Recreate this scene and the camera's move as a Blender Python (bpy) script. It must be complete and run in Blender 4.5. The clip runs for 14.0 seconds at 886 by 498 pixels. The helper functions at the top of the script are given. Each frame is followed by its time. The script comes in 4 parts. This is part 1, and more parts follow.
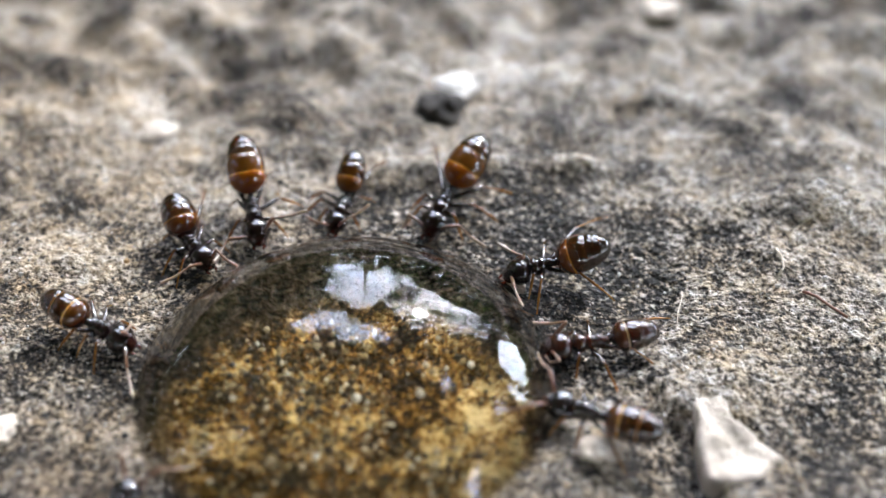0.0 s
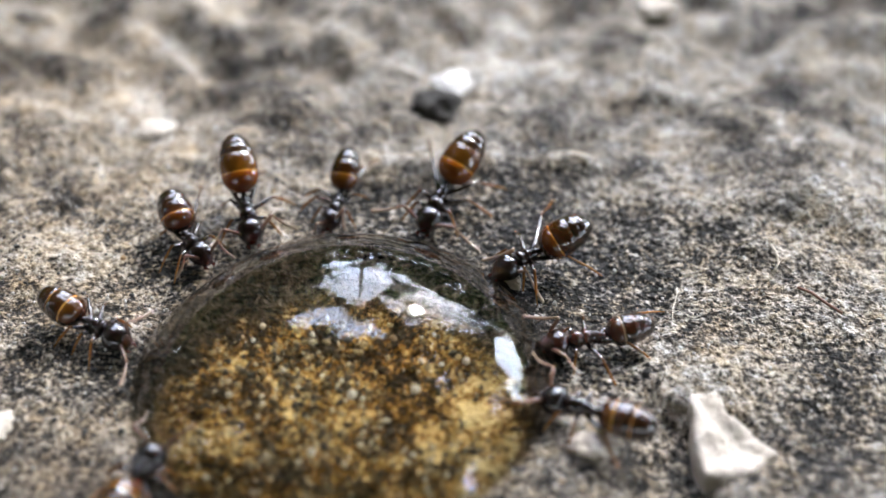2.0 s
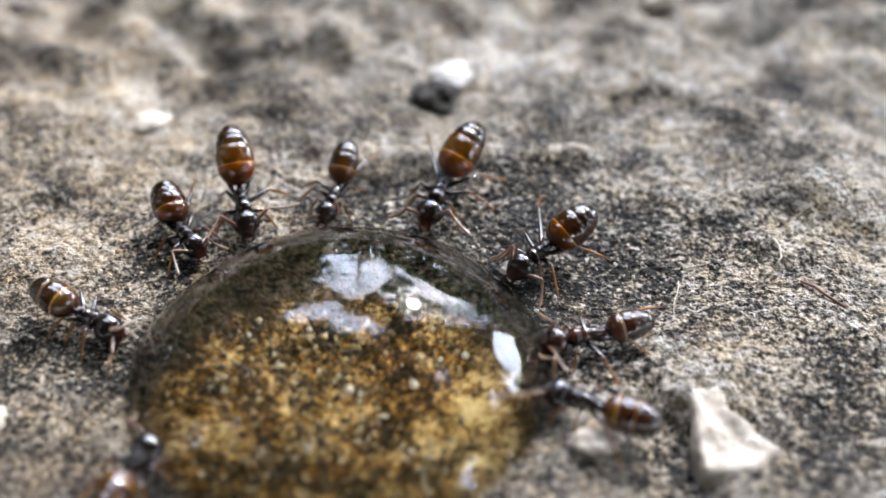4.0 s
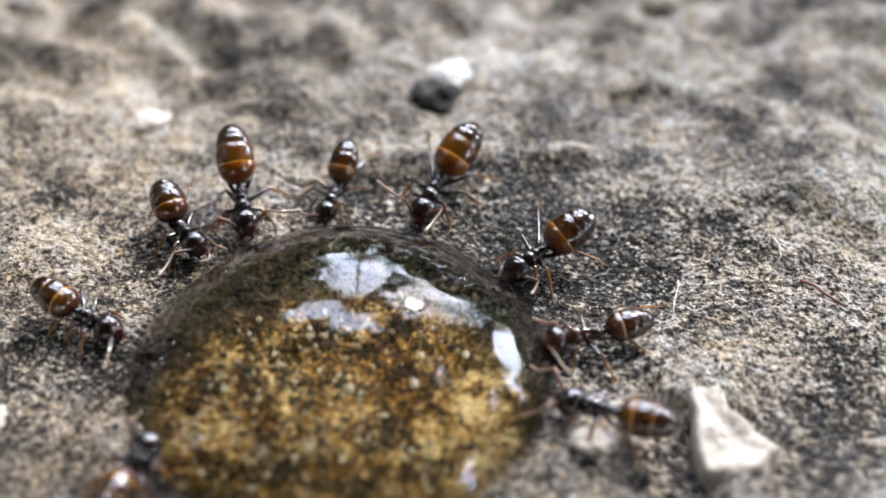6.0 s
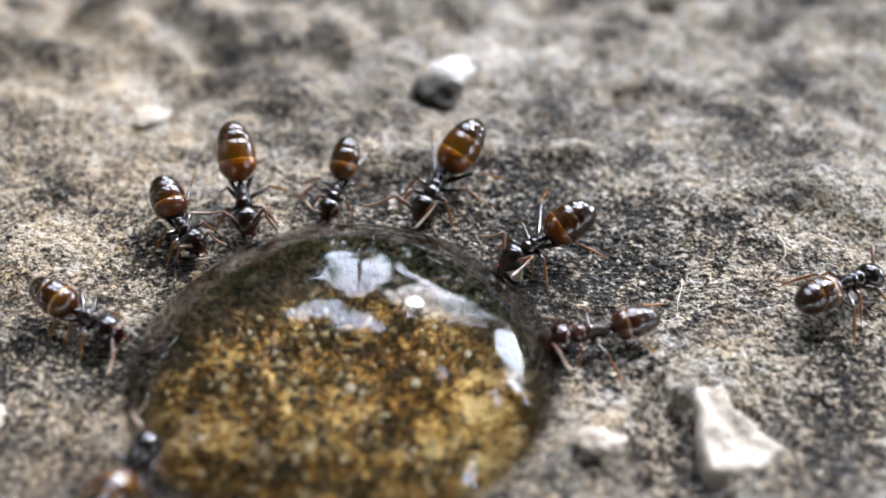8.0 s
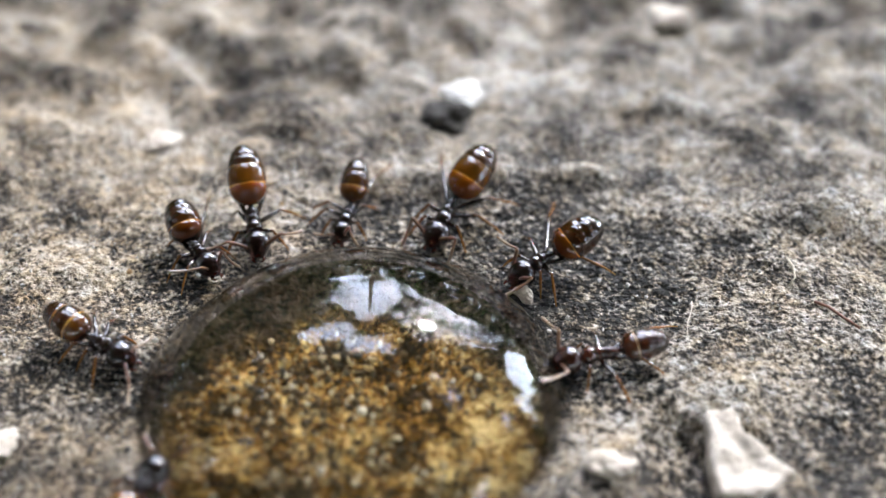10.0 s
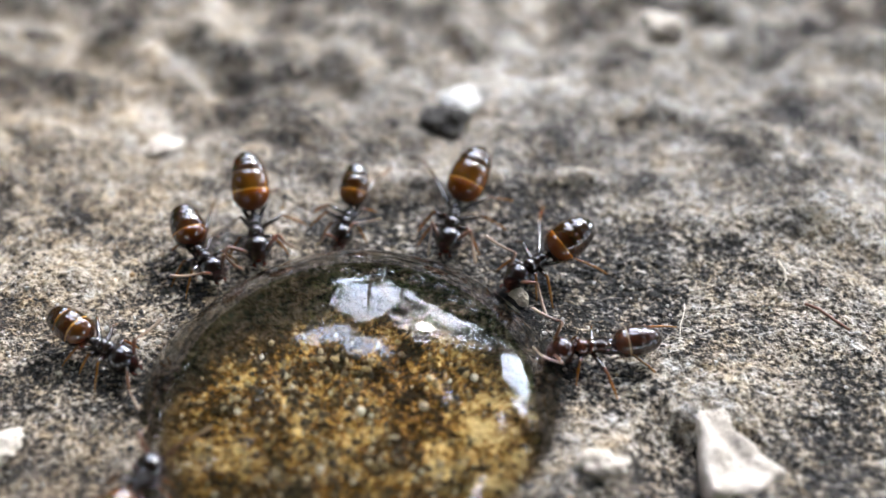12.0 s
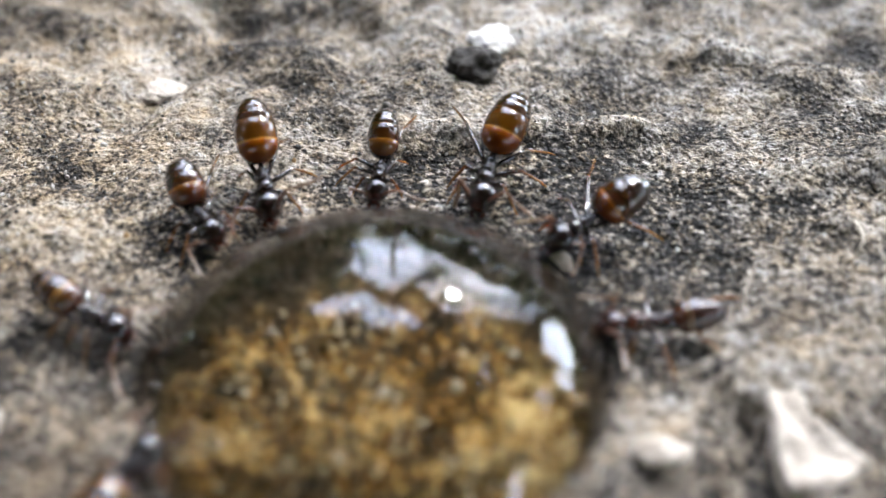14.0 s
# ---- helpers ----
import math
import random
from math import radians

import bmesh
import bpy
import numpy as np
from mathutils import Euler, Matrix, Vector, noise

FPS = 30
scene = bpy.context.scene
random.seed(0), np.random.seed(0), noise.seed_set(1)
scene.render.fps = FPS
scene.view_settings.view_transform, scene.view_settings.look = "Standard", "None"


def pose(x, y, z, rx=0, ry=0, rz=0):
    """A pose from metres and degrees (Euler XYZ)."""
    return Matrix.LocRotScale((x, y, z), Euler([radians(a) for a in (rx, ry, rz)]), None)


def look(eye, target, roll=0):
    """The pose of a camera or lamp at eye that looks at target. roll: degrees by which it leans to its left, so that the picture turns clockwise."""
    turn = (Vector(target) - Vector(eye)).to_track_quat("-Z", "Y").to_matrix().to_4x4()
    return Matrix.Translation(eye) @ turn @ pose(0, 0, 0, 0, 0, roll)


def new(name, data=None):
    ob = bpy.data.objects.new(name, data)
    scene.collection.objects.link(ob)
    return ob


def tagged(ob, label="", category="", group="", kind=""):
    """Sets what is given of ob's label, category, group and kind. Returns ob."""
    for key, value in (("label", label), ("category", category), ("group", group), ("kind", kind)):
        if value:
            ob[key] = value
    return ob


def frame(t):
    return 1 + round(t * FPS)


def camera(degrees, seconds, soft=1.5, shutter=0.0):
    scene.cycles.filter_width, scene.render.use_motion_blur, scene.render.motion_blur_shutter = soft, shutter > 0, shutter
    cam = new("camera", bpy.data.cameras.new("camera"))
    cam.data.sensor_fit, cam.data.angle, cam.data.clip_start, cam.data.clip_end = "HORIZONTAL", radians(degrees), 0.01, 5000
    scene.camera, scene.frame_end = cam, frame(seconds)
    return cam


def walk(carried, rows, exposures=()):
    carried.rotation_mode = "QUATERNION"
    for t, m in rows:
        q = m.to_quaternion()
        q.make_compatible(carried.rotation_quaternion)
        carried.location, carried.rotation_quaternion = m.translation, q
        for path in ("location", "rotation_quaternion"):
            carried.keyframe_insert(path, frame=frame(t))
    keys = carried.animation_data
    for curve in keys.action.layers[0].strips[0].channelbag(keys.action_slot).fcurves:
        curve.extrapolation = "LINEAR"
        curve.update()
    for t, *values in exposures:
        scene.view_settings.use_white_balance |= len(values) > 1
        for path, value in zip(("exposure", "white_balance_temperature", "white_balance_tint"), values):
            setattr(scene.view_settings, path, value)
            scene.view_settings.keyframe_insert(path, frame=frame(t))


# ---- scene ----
MM = 0.001  # the numbers below are millimetres

# ---- camera ----
cam = camera(35, 14.0)
cam.data.dof.use_dof = True
cam.data.dof.focus_distance = 42.6 * MM
cam.data.dof.aperture_fstop = 36.0
PATH = [  # seconds, eye, target, roll
    (0, 2.449, -28.404, 29.155, 2.652, 2.005, 3.169, 0.348),
    (0.5, 2.280, -28.547, 29.181, 2.278, 1.786, 3.105, 0.064),
    (1, 2.529, -28.416, 29.098, 2.699, 2.011, 3.134, 0.263),
    (1.5, 2.705, -28.741, 29.304, 3.032, 1.725, 3.387, 0.454),
    (2, 2.556, -28.536, 29.153, 2.784, 1.863, 3.156, 0.311),
    (2.5, 2.558, -28.357, 29.033, 2.816, 1.974, 2.957, 0.340),
    (3, 2.618, -28.152, 28.883, 2.833, 2.132, 2.751, 0.270),
    (5.5, 2.568, -28.129, 28.831, 2.811, 2.120, 2.659, 0.334),
    (6, 2.503, -28.121, 28.848, 2.826, 2.114, 2.661, 0.417),
    (6.5, 2.604, -28.059, 28.797, 2.857, 2.168, 2.601, 0.320),
    (7, 2.488, -28.023, 28.799, 2.885, 2.175, 2.571, 0.519),
    (7.5, 2.461, -27.944, 28.756, 2.833, 2.240, 2.512, 0.506),
    (8, 2.477, -27.852, 28.667, 2.770, 2.327, 2.415, 0.404),
    (8.5, 2.483, -27.880, 28.637, 2.816, 2.347, 2.442, 0.462),
    (9, 2.361, -27.568, 28.626, 2.593, 2.773, 2.562, 0.325),
    (11.5, 2.543, -28.582, 29.346, 2.519, 2.075, 3.653, -0.045),
    (12, 2.520, -28.547, 29.347, 2.556, 2.078, 3.616, 0.033),
    (12.5, 2.557, -28.602, 29.329, 2.557, 2.039, 3.617, 0.007),
    (13, 2.472, -28.564, 29.300, 2.547, 2.054, 3.561, 0.146),
    (13.5, 2.334, -28.503, 29.150, 2.188, 2.107, 3.401, -0.128),
    (13.9, 2.255, -28.876, 28.951, 1.827, 1.348, 2.753, -0.596),
    (14, 1.949, -24.685, 26.209, 1.636, 5.384, -0.762, -0.362),
]
walk(cam, [(t, look((ex * MM, ey * MM, ez * MM), (tx * MM, ty * MM, tz * MM), roll)) for t, ex, ey, ez, tx, ty, tz, roll in PATH],
     [(0.0, 3.15, 6450, 12), (14.0, 3.15, 6450, 12)])

# ---- light ----
SUN_AZ, SUN_EL = 34.0, 45.0  # degrees clockwise from +y; above the ground
world = bpy.data.worlds.new("sky")
scene.world = world
world.use_nodes = True
wn = world.node_tree
wn.nodes.clear()
sky = wn.nodes.new("ShaderNodeTexSky")
sky.sky_type = "NISHITA"
sky.sun_disc = False
sky.dust_density, sky.air_density = 1.0, 1.0  # hazy
sky.sun_elevation, sky.sun_rotation = radians(SUN_EL), radians(SUN_AZ)
back = wn.nodes.new("ShaderNodeBackground")
back.inputs["Strength"].default_value = 0.15
wout = wn.nodes.new("ShaderNodeOutputWorld")
veil = wn.nodes.new("ShaderNodeMix")  # an even veil of bright haze over the whole sky
veil.data_type, veil.blend_type = "RGBA", "ADD"
veil.inputs[0].default_value = 1.0
veil.inputs[7].default_value = (8.0, 8.5, 9.8, 1)
wn.links.new(sky.outputs[0], veil.inputs[6])
wn.links.new(veil.outputs[2], back.inputs[0])
wn.links.new(back.outputs[0], wout.inputs[0])
sun = new("sun", bpy.data.lights.new("sun", "SUN"))
sun.data.energy, sun.data.angle, sun.data.color = 0.6, radians(5.0), (0.95, 0.985, 0.94)
az, el = radians(SUN_AZ), radians(SUN_EL)
sun.matrix_world = look((10 * math.sin(az) * math.cos(el), 10 * math.cos(az) * math.cos(el), 10 * math.sin(el)), (0, 0, 0))


# ---- materials ----
class Mat:
    """A small builder of node materials; coordinates are millimetres."""

    def __init__(self, name):
        self.m = bpy.data.materials.new(name)
        self.m.use_nodes = True
        self.t = self.m.node_tree
        self.b = self.t.nodes["Principled BSDF"]
        co = self.node("ShaderNodeTexCoord")
        sc = self.node("ShaderNodeVectorMath")
        sc.operation = "SCALE"
        sc.inputs["Scale"].default_value = 1000.0
        self.link(co.outputs["Object"], sc.inputs[0])
        self.co = sc.outputs[0]

    def node(self, kind):
        return self.t.nodes.new(kind)

    def link(self, a, b):
        self.t.links.new(a, b)

    def put(self, socket, value):
        if hasattr(value, "is_output"):
            self.link(value, socket)
        else:
            socket.default_value = value

    def noise(self, scale, detail=4.0, rough=0.55, shift=0.0, distort=0.0):
        n = self.node("ShaderNodeTexNoise")
        v = self.node("ShaderNodeVectorMath")
        v.operation = "ADD"
        v.inputs[1].default_value = (shift, shift * 0.7, shift * 1.3)
        self.link(self.co, v.inputs[0])
        self.link(v.outputs[0], n.inputs["Vector"])
        n.inputs["Scale"].default_value = scale
        n.inputs["Detail"].default_value = detail
        n.inputs["Roughness"].default_value = rough
        n.inputs["Distortion"].default_value = distort
        return n.outputs["Fac"]

    def cells(self, scale, feature="F1"):
        n = self.node("ShaderNodeTexVoronoi")
        n.feature = feature
        n.inputs["Scale"].default_value = scale
        self.link(self.co, n.inputs["Vector"])
        return n.outputs["Distance"]

    def ramp(self, fac, stops):
        r = self.node("ShaderNodeValToRGB")
        e = r.color_ramp.elements
        while len(e) < len(stops):
            e.new(0.5)
        for k, (p, c) in enumerate(stops):
            e[k].position = p
            e[k].color = (c, c, c, 1) if isinstance(c, (int, float)) else (*c, 1)
        self.link(fac, r.inputs[0])
        return r.outputs[0]

    def math(self, op, a, b=0.0, c=0.0, clamp=False):
        n = self.node("ShaderNodeMath")
        n.operation, n.use_clamp = op, clamp
        for s, v in zip(n.inputs, (a, b, c)):
            self.put(s, v)
        return n.outputs[0]

    def mix(self, fac, a, b, blend="MIX"):
        n = self.node("ShaderNodeMix")
        n.data_type, n.blend_type = "RGBA", blend
        self.put(n.inputs[0], fac)
        for s, v in ((n.inputs[6], a), (n.inputs[7], b)):
            self.put(s, (*v, 1) if isinstance(v, tuple) and len(v) == 3 else v)
        return n.outputs[2]

    def spot(self, x, y, rx, ry, soft=0.5, wob=0.0):
        """1 inside an ellipse of the plan, 0 outside, with a soft and uneven edge."""
        sep = self.node("ShaderNodeSeparateXYZ")
        self.link(self.co, sep.inputs[0])
        dx = self.math("DIVIDE", self.math("SUBTRACT", sep.outputs[0], x), rx)
        dy = self.math("DIVIDE", self.math("SUBTRACT", sep.outputs[1], y), ry)
        r = self.math("SQRT", self.math("ADD", self.math("MULTIPLY", dx, dx), self.math("MULTIPLY", dy, dy)))
        if wob:
            r = self.math("ADD", r, self.math("MULTIPLY", self.math("SUBTRACT", self.noise(0.45, 5, 0.6, x), 0.5), wob))
        n = self.node("ShaderNodeMapRange")
        n.interpolation_type = "SMOOTHSTEP"
        self.link(r, n.inputs["Value"])
        n.inputs["From Min"].default_value, n.inputs["From Max"].default_value = 1 - soft, 1 + soft
        n.inputs["To Min"].default_value, n.inputs["To Max"].default_value = 1.0, 0.0
        return n.outputs[0]

    def bump(self, height, dist, strength=1.0, after=None):
        n = self.node("ShaderNodeBump")
        n.inputs["Strength"].default_value = strength
        n.inputs["Distance"].default_value = dist * MM
        self.link(height, n.inputs["Height"])
        if after:
            self.link(after, n.inputs["Normal"])
        return n.outputs[0]

    def done(self, color, rough=0.5, normal=None, **more):
        self.put(self.b.inputs["Base Color"], (*color, 1) if isinstance(color, tuple) else color)
        self.put(self.b.inputs["Roughness"], rough)
        if normal:
            self.link(normal, self.b.inputs["Normal"])
        for k, v in more.items():
            self.put(self.b.inputs[k.replace("_", " ")], v)
        return self.m


def make_ground_mat():
    m = Mat("weathered_concrete")
    big = m.noise(0.17, 4, 0.55, 3.1)
    mid = m.noise(0.62, 5, 0.6, 7.7, 0.6)
    fine = m.noise(2.4, 5, 0.62, 1.3)
    grain = m.noise(7.5, 3, 0.6, 5.5)
    cell = m.node("ShaderNodeTexVoronoi")
    cell.inputs["Scale"].default_value = 6.5
    m.link(m.co, cell.inputs["Vector"])
    sep = m.node("ShaderNodeSeparateColor")
    m.link(cell.outputs["Color"], sep.inputs[0])
    # where soot and lichen gather, and where shade of ants and hollow is painted
    patch = m.math("MULTIPLY", m.spot(7.4, 5.3, 4.6, 3.3, 0.8, 1.4), m.math("MULTIPLY", m.math("SUBTRACT", m.noise(0.8, 3, 0.6, 21.0), 0.22), 3.0, clamp=True))
    patch2 = m.math("MAXIMUM", m.math("MULTIPLY", m.spot(2.9, 7.5, 3.9, 1.7, 0.14, 0.7), 0.85), m.math("MULTIPLY", m.spot(0.0, 6.6, 6.0, 1.2, 0.6, 0.8), 0.5))
    # the left ant's shadow, painted as a dark patch
    ant_shade = m.spot(-7.6, 0.4, 2.4, 1.3, 0.5, 0.8)
    patch4 = m.spot(14.0, -1.2, 3.2, 3.2, 0.6, 0.8)
    # shade painted by two more ants and in the hollow beside the stone
    shade_spots = m.math("MAXIMUM", m.spot(-5.6, 4.9, 1.5, 1.3, 0.5, 0.7), m.math("MAXIMUM", m.spot(7.0, 0.2, 1.8, 1.1, 0.5, 0.7), m.math("MULTIPLY", m.spot(9.0, -3.2, 1.25, 2.3, 0.25, 0.5), 0.6)))
    patch = m.math("MAXIMUM", patch, m.math("MULTIPLY", shade_spots, 0.9))
    dirt_shade = m.math("MAXIMUM", m.math("MAXIMUM", patch, patch2), m.math("MAXIMUM", m.math("MULTIPLY", ant_shade, 0.4), m.math("MULTIPLY", patch4, 0.42)))

    def swing(v, k):
        return m.math("MULTIPLY", m.math("SUBTRACT", v, 0.5), k)

    pos = m.node("ShaderNodeSeparateXYZ")
    m.link(m.co, pos.inputs[0])
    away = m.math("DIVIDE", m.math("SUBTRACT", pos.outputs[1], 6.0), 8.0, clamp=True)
    coarse = m.math("MULTIPLY", swing(mid, 1.3), m.math("ADD", 1.0, m.math("MULTIPLY", away, 0.3)))
    lum = m.math("ADD", m.math("ADD", swing(sep.outputs[0], 0.30), swing(fine, 0.75)), m.math("ADD", coarse, m.math("MULTIPLY", swing(big, 1.1), m.math("ADD", 1.0, m.math("MULTIPLY", away, 0.9)))))
    # grain contrast fades towards the back, in place of focus blur
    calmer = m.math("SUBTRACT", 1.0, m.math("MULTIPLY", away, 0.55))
    rub = m.math("MULTIPLY", m.math("MULTIPLY", swing(grain, 2.5), calmer), m.math("ADD", 0.8, m.math("MULTIPLY", dirt_shade, 0.45)))
    clump = m.noise(3.3, 2, 0.5, 13.0, 0.4)
    lum = m.math("ADD", lum, m.math("MULTIPLY", m.math("MULTIPLY", swing(clump, 1.6), calmer), m.math("ADD", 0.5, m.math("MULTIPLY", dirt_shade, 1.0))))
    lum = m.math("ADD", lum, m.math("SUBTRACT", m.math("ADD", rub, 0.50), m.math("MULTIPLY", dirt_shade, 0.47)))
    tone = m.node("ShaderNodeAttribute")  # pale aggregate and darker hollows
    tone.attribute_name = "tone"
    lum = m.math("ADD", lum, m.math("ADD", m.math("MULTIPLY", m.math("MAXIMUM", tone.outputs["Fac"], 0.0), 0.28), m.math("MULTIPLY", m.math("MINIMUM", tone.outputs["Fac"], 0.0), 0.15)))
    lum = m.math("ADD", lum, m.math("MULTIPLY", m.math("MAXIMUM", m.math("MULTIPLY", m.spot(-9.5, 3.6, 4.2, 4.0, 0.6, 0.6), 0.3), m.math("MAXIMUM", m.math("MULTIPLY", m.spot(13.6, 6.5, 4.6, 5.0, 0.6, 0.6), 1.3), m.spot(-1.0, 17.0, 6.0, 4.0, 0.6, 0.6))), 0.09))
    lum = m.math("SUBTRACT", lum, m.math("MULTIPLY", m.math("MULTIPLY", m.math("SUBTRACT", 0.38, m.cells(3.6)), dirt_shade), 0.45))
    color = m.ramp(lum, [(0.0, (0.00974, 0.00914, 0.00914)), (0.25, (0.0335, 0.0305, 0.028)), (0.45, (0.134, 0.118, 0.1)), (0.62, (0.256, 0.234, 0.204)), (0.82, (0.355, 0.33, 0.297)), (1.0, (0.44, 0.42, 0.39))])
    # ochre dust
    dust = m.math("MULTIPLY", m.math("SUBTRACT", m.noise(0.45, 5, 0.65, 11.0), 0.5), 4.0, clamp=True)
    color = m.mix(m.math("MULTIPLY", dust, 0.45), color, m.mix(1.0, color, (1.0, 0.78, 0.5), "MULTIPLY"))
    tint = m.ramp(m.noise(1.7, 4, 0.7, 17.0), [(0.3, (0.94, 0.96, 1.02)), (0.5, (1.10, 1.0, 0.88)), (0.7, (1.22, 1.0, 0.69))])
    color = m.mix(0.8, color, tint, "MULTIPLY")
    ochre = m.spot(-14.0, 6.0, 9.0, 12.0, 0.6, 0.5)
    color = m.mix(m.math("MULTIPLY", ochre, 0.45), color, m.mix(1.0, color, (1.16, 1.04, 0.86), "MULTIPLY"))
    cool = m.spot(13.0, 15.0, 12.0, 9.0, 0.6, 0.4)
    color = m.mix(m.math("MULTIPLY", cool, 0.8), color, m.mix(1.0, color, (0.99, 1.03, 1.09), "MULTIPLY"))
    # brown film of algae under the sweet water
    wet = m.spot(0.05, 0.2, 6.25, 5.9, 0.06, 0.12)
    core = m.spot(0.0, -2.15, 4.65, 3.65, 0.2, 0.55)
    film = m.math("ADD", swing(m.noise(0.75, 3, 0.55, 2.2), 1.5), swing(m.noise(8.0, 4, 0.78, 6.1, 0.8), 3.5))
    film = m.math("ADD", film, m.math("ADD", swing(m.noise(1.5, 4, 0.66, 4.4, 0.3), 2.5), swing(m.noise(0.28, 2, 0.5, 8.3), 1.0)))
    pale = m.math("MAXIMUM", m.spot(-3.7, -2.5, 0.55, 0.5, 0.6, 0.6), m.math("MAXIMUM", m.spot(3.0, -2.3, 0.9, 1.2, 0.7, 0.8), m.spot(4.2, -3.3, 0.6, 0.9, 0.7, 0.5)))
    film = m.math("ADD", m.math("ADD", film, 0.49), m.math("MULTIPLY", pale, 0.34))
    # dark streaks and clumps of the film
    stain_shade = m.math("MAXIMUM", m.spot(-3.0, 0.2, 0.35, 1.5, 0.7, 0.7), m.math("MAXIMUM", m.spot(-2.2, 0.0, 0.3, 1.6, 0.7, 0.7), m.spot(-0.4, -3.9, 2.6, 0.7, 0.7, 0.9)))
    stain_shade = m.math("MAXIMUM", stain_shade, m.math("MAXIMUM", m.spot(-1.4, -0.1, 0.28, 1.2, 0.7, 0.7), m.spot(1.0, 1.2, 2.6, 0.5, 0.7, 0.8)))
    # shade at the drop's front left, near the ant, painted into the film
    stain_shade = m.math("MAXIMUM", stain_shade, m.spot(-3.3, -4.3, 1.1, 0.6, 0.6, 0.7))
    film = m.math("SUBTRACT", film, m.math("MULTIPLY", stain_shade, 0.2))
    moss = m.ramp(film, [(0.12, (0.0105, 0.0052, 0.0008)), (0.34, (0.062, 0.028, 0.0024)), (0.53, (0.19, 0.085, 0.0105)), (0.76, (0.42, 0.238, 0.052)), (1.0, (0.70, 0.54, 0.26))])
    # soaked concrete, darkened further to paint in the shade under the rim
    soaked_shade = m.mix(1.0, color, (0.12, 0.094, 0.067), "MULTIPLY")
    color = m.mix(wet, color, m.mix(core, soaked_shade, moss))
    lumps = m.math("MULTIPLY", m.math("SUBTRACT", 0.45, m.cells(3.6)), m.math("ADD", 0.35, dirt_shade))  # rounded grains, plainest in the dark patches
    h = m.math("ADD", m.math("ADD", m.math("ADD", m.math("MULTIPLY", fine, 0.5), m.math("MULTIPLY", lumps, 0.9)), m.math("MULTIPLY", grain, 0.7)), m.math("MULTIPLY", clump, 0.9))
    rough = m.ramp(grain, [(0.35, 0.85), (0.7, 0.5)])
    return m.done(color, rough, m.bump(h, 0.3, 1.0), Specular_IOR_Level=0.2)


GROUND = make_ground_mat()


def make_stone_mat(name, light, dark):
    m = Mat(name)
    n = m.noise(1.8, 7, 0.68, 2.0)
    g = m.noise(7.0, 4, 0.65, 4.0)
    c = m.mix(m.ramp(n, [(0.36, 0.0), (0.58, 1.0)]), dark, light)
    grime = m.math("MULTIPLY", m.math("SUBTRACT", 0.43, g), 8.0, clamp=True)
    c = m.mix(m.math("MULTIPLY", grime, 0.3), c, tuple(v * 0.45 for v in dark))
    return m.done(c, 0.7, m.bump(m.math("ADD", n, m.math("MULTIPLY", g, 0.6)), 0.15), Specular_IOR_Level=0.25)


WHITE_STONE = make_stone_mat("white_quartz", (0.66, 0.58, 0.49), (0.52, 0.445, 0.36))
BRIGHT_STONE = make_stone_mat("bright_quartz", (0.739, 0.713, 0.67), (0.661, 0.626, 0.574))
DARK_STONE = make_stone_mat("near_black_stone", (0.06, 0.052, 0.044), (0.013, 0.012, 0.011))


def make_water_mat():
    m = Mat("sugar_water")
    return m.done((0.985, 0.92, 0.765), 0.0, None, Transmission_Weight=1.0, IOR=1.38)


WATER = make_water_mat()
# bubbles coloured white in place of the bright highlights on them
WHITE_BUBBLE = Mat("whitened_bubble").done((0.80, 0.78, 0.72), 0.25, None, Transmission_Weight=0.35, IOR=1.2)
AIR = Mat("air_bubble").done((1.0, 1.0, 1.0), 0.0, None, Transmission_Weight=1.0, IOR=0.735)


def make_shell_mat(name, stops, rough=0.16, sub=0.0):
    """Polished ant shell whose tint runs along the part (0 at the waist or neck)."""
    m = Mat(name)
    a = m.node("ShaderNodeAttribute")
    a.attribute_name = "along"
    n = m.noise(6.0, 3, 0.6, 1.0)
    f = m.math("ADD", a.outputs["Fac"], m.math("MULTIPLY", m.math("SUBTRACT", n, 0.5), 0.03))
    c = m.ramp(f, stops)
    c = m.mix(m.math("MULTIPLY", m.noise(14.0, 2, 0.5, 3.0), 0.5), c, m.mix(1.0, c, (0.6, 0.55, 0.5), "MULTIPLY"))
    mat = m.done(c, rough, m.bump(m.noise(26.0, 3, 0.6, 9.0), 0.012, 0.5), Coat_Weight=0.85, Coat_Roughness=0.08, Coat_IOR=1.65, Specular_IOR_Level=0.12)
    if sub:
        m.b.inputs["Subsurface Weight"].default_value = sub
        m.b.inputs["Subsurface Radius"].default_value = (1.0, 0.35, 0.08)
        m.b.inputs["Subsurface Scale"].default_value = 0.35 * MM
    return mat


GASTER_AMBER = make_shell_mat("amber_shell", [(0.0, (0.085, 0.017, 0.0014)), (0.16, (0.145, 0.031, 0.0010)), (0.285, (0.18, 0.043, 0.0012)), (0.305, (0.52, 0.21, 0.024)),
                              (0.325, (0.13, 0.044, 0.0038)), (0.45, (0.11, 0.038, 0.0044)), (0.59, (0.075, 0.027, 0.005)), (0.605, (0.17, 0.078, 0.018)), (0.62, (0.050, 0.019, 0.005)), (1.0, (0.022, 0.0105, 0.005))], 0.09, 0.2)
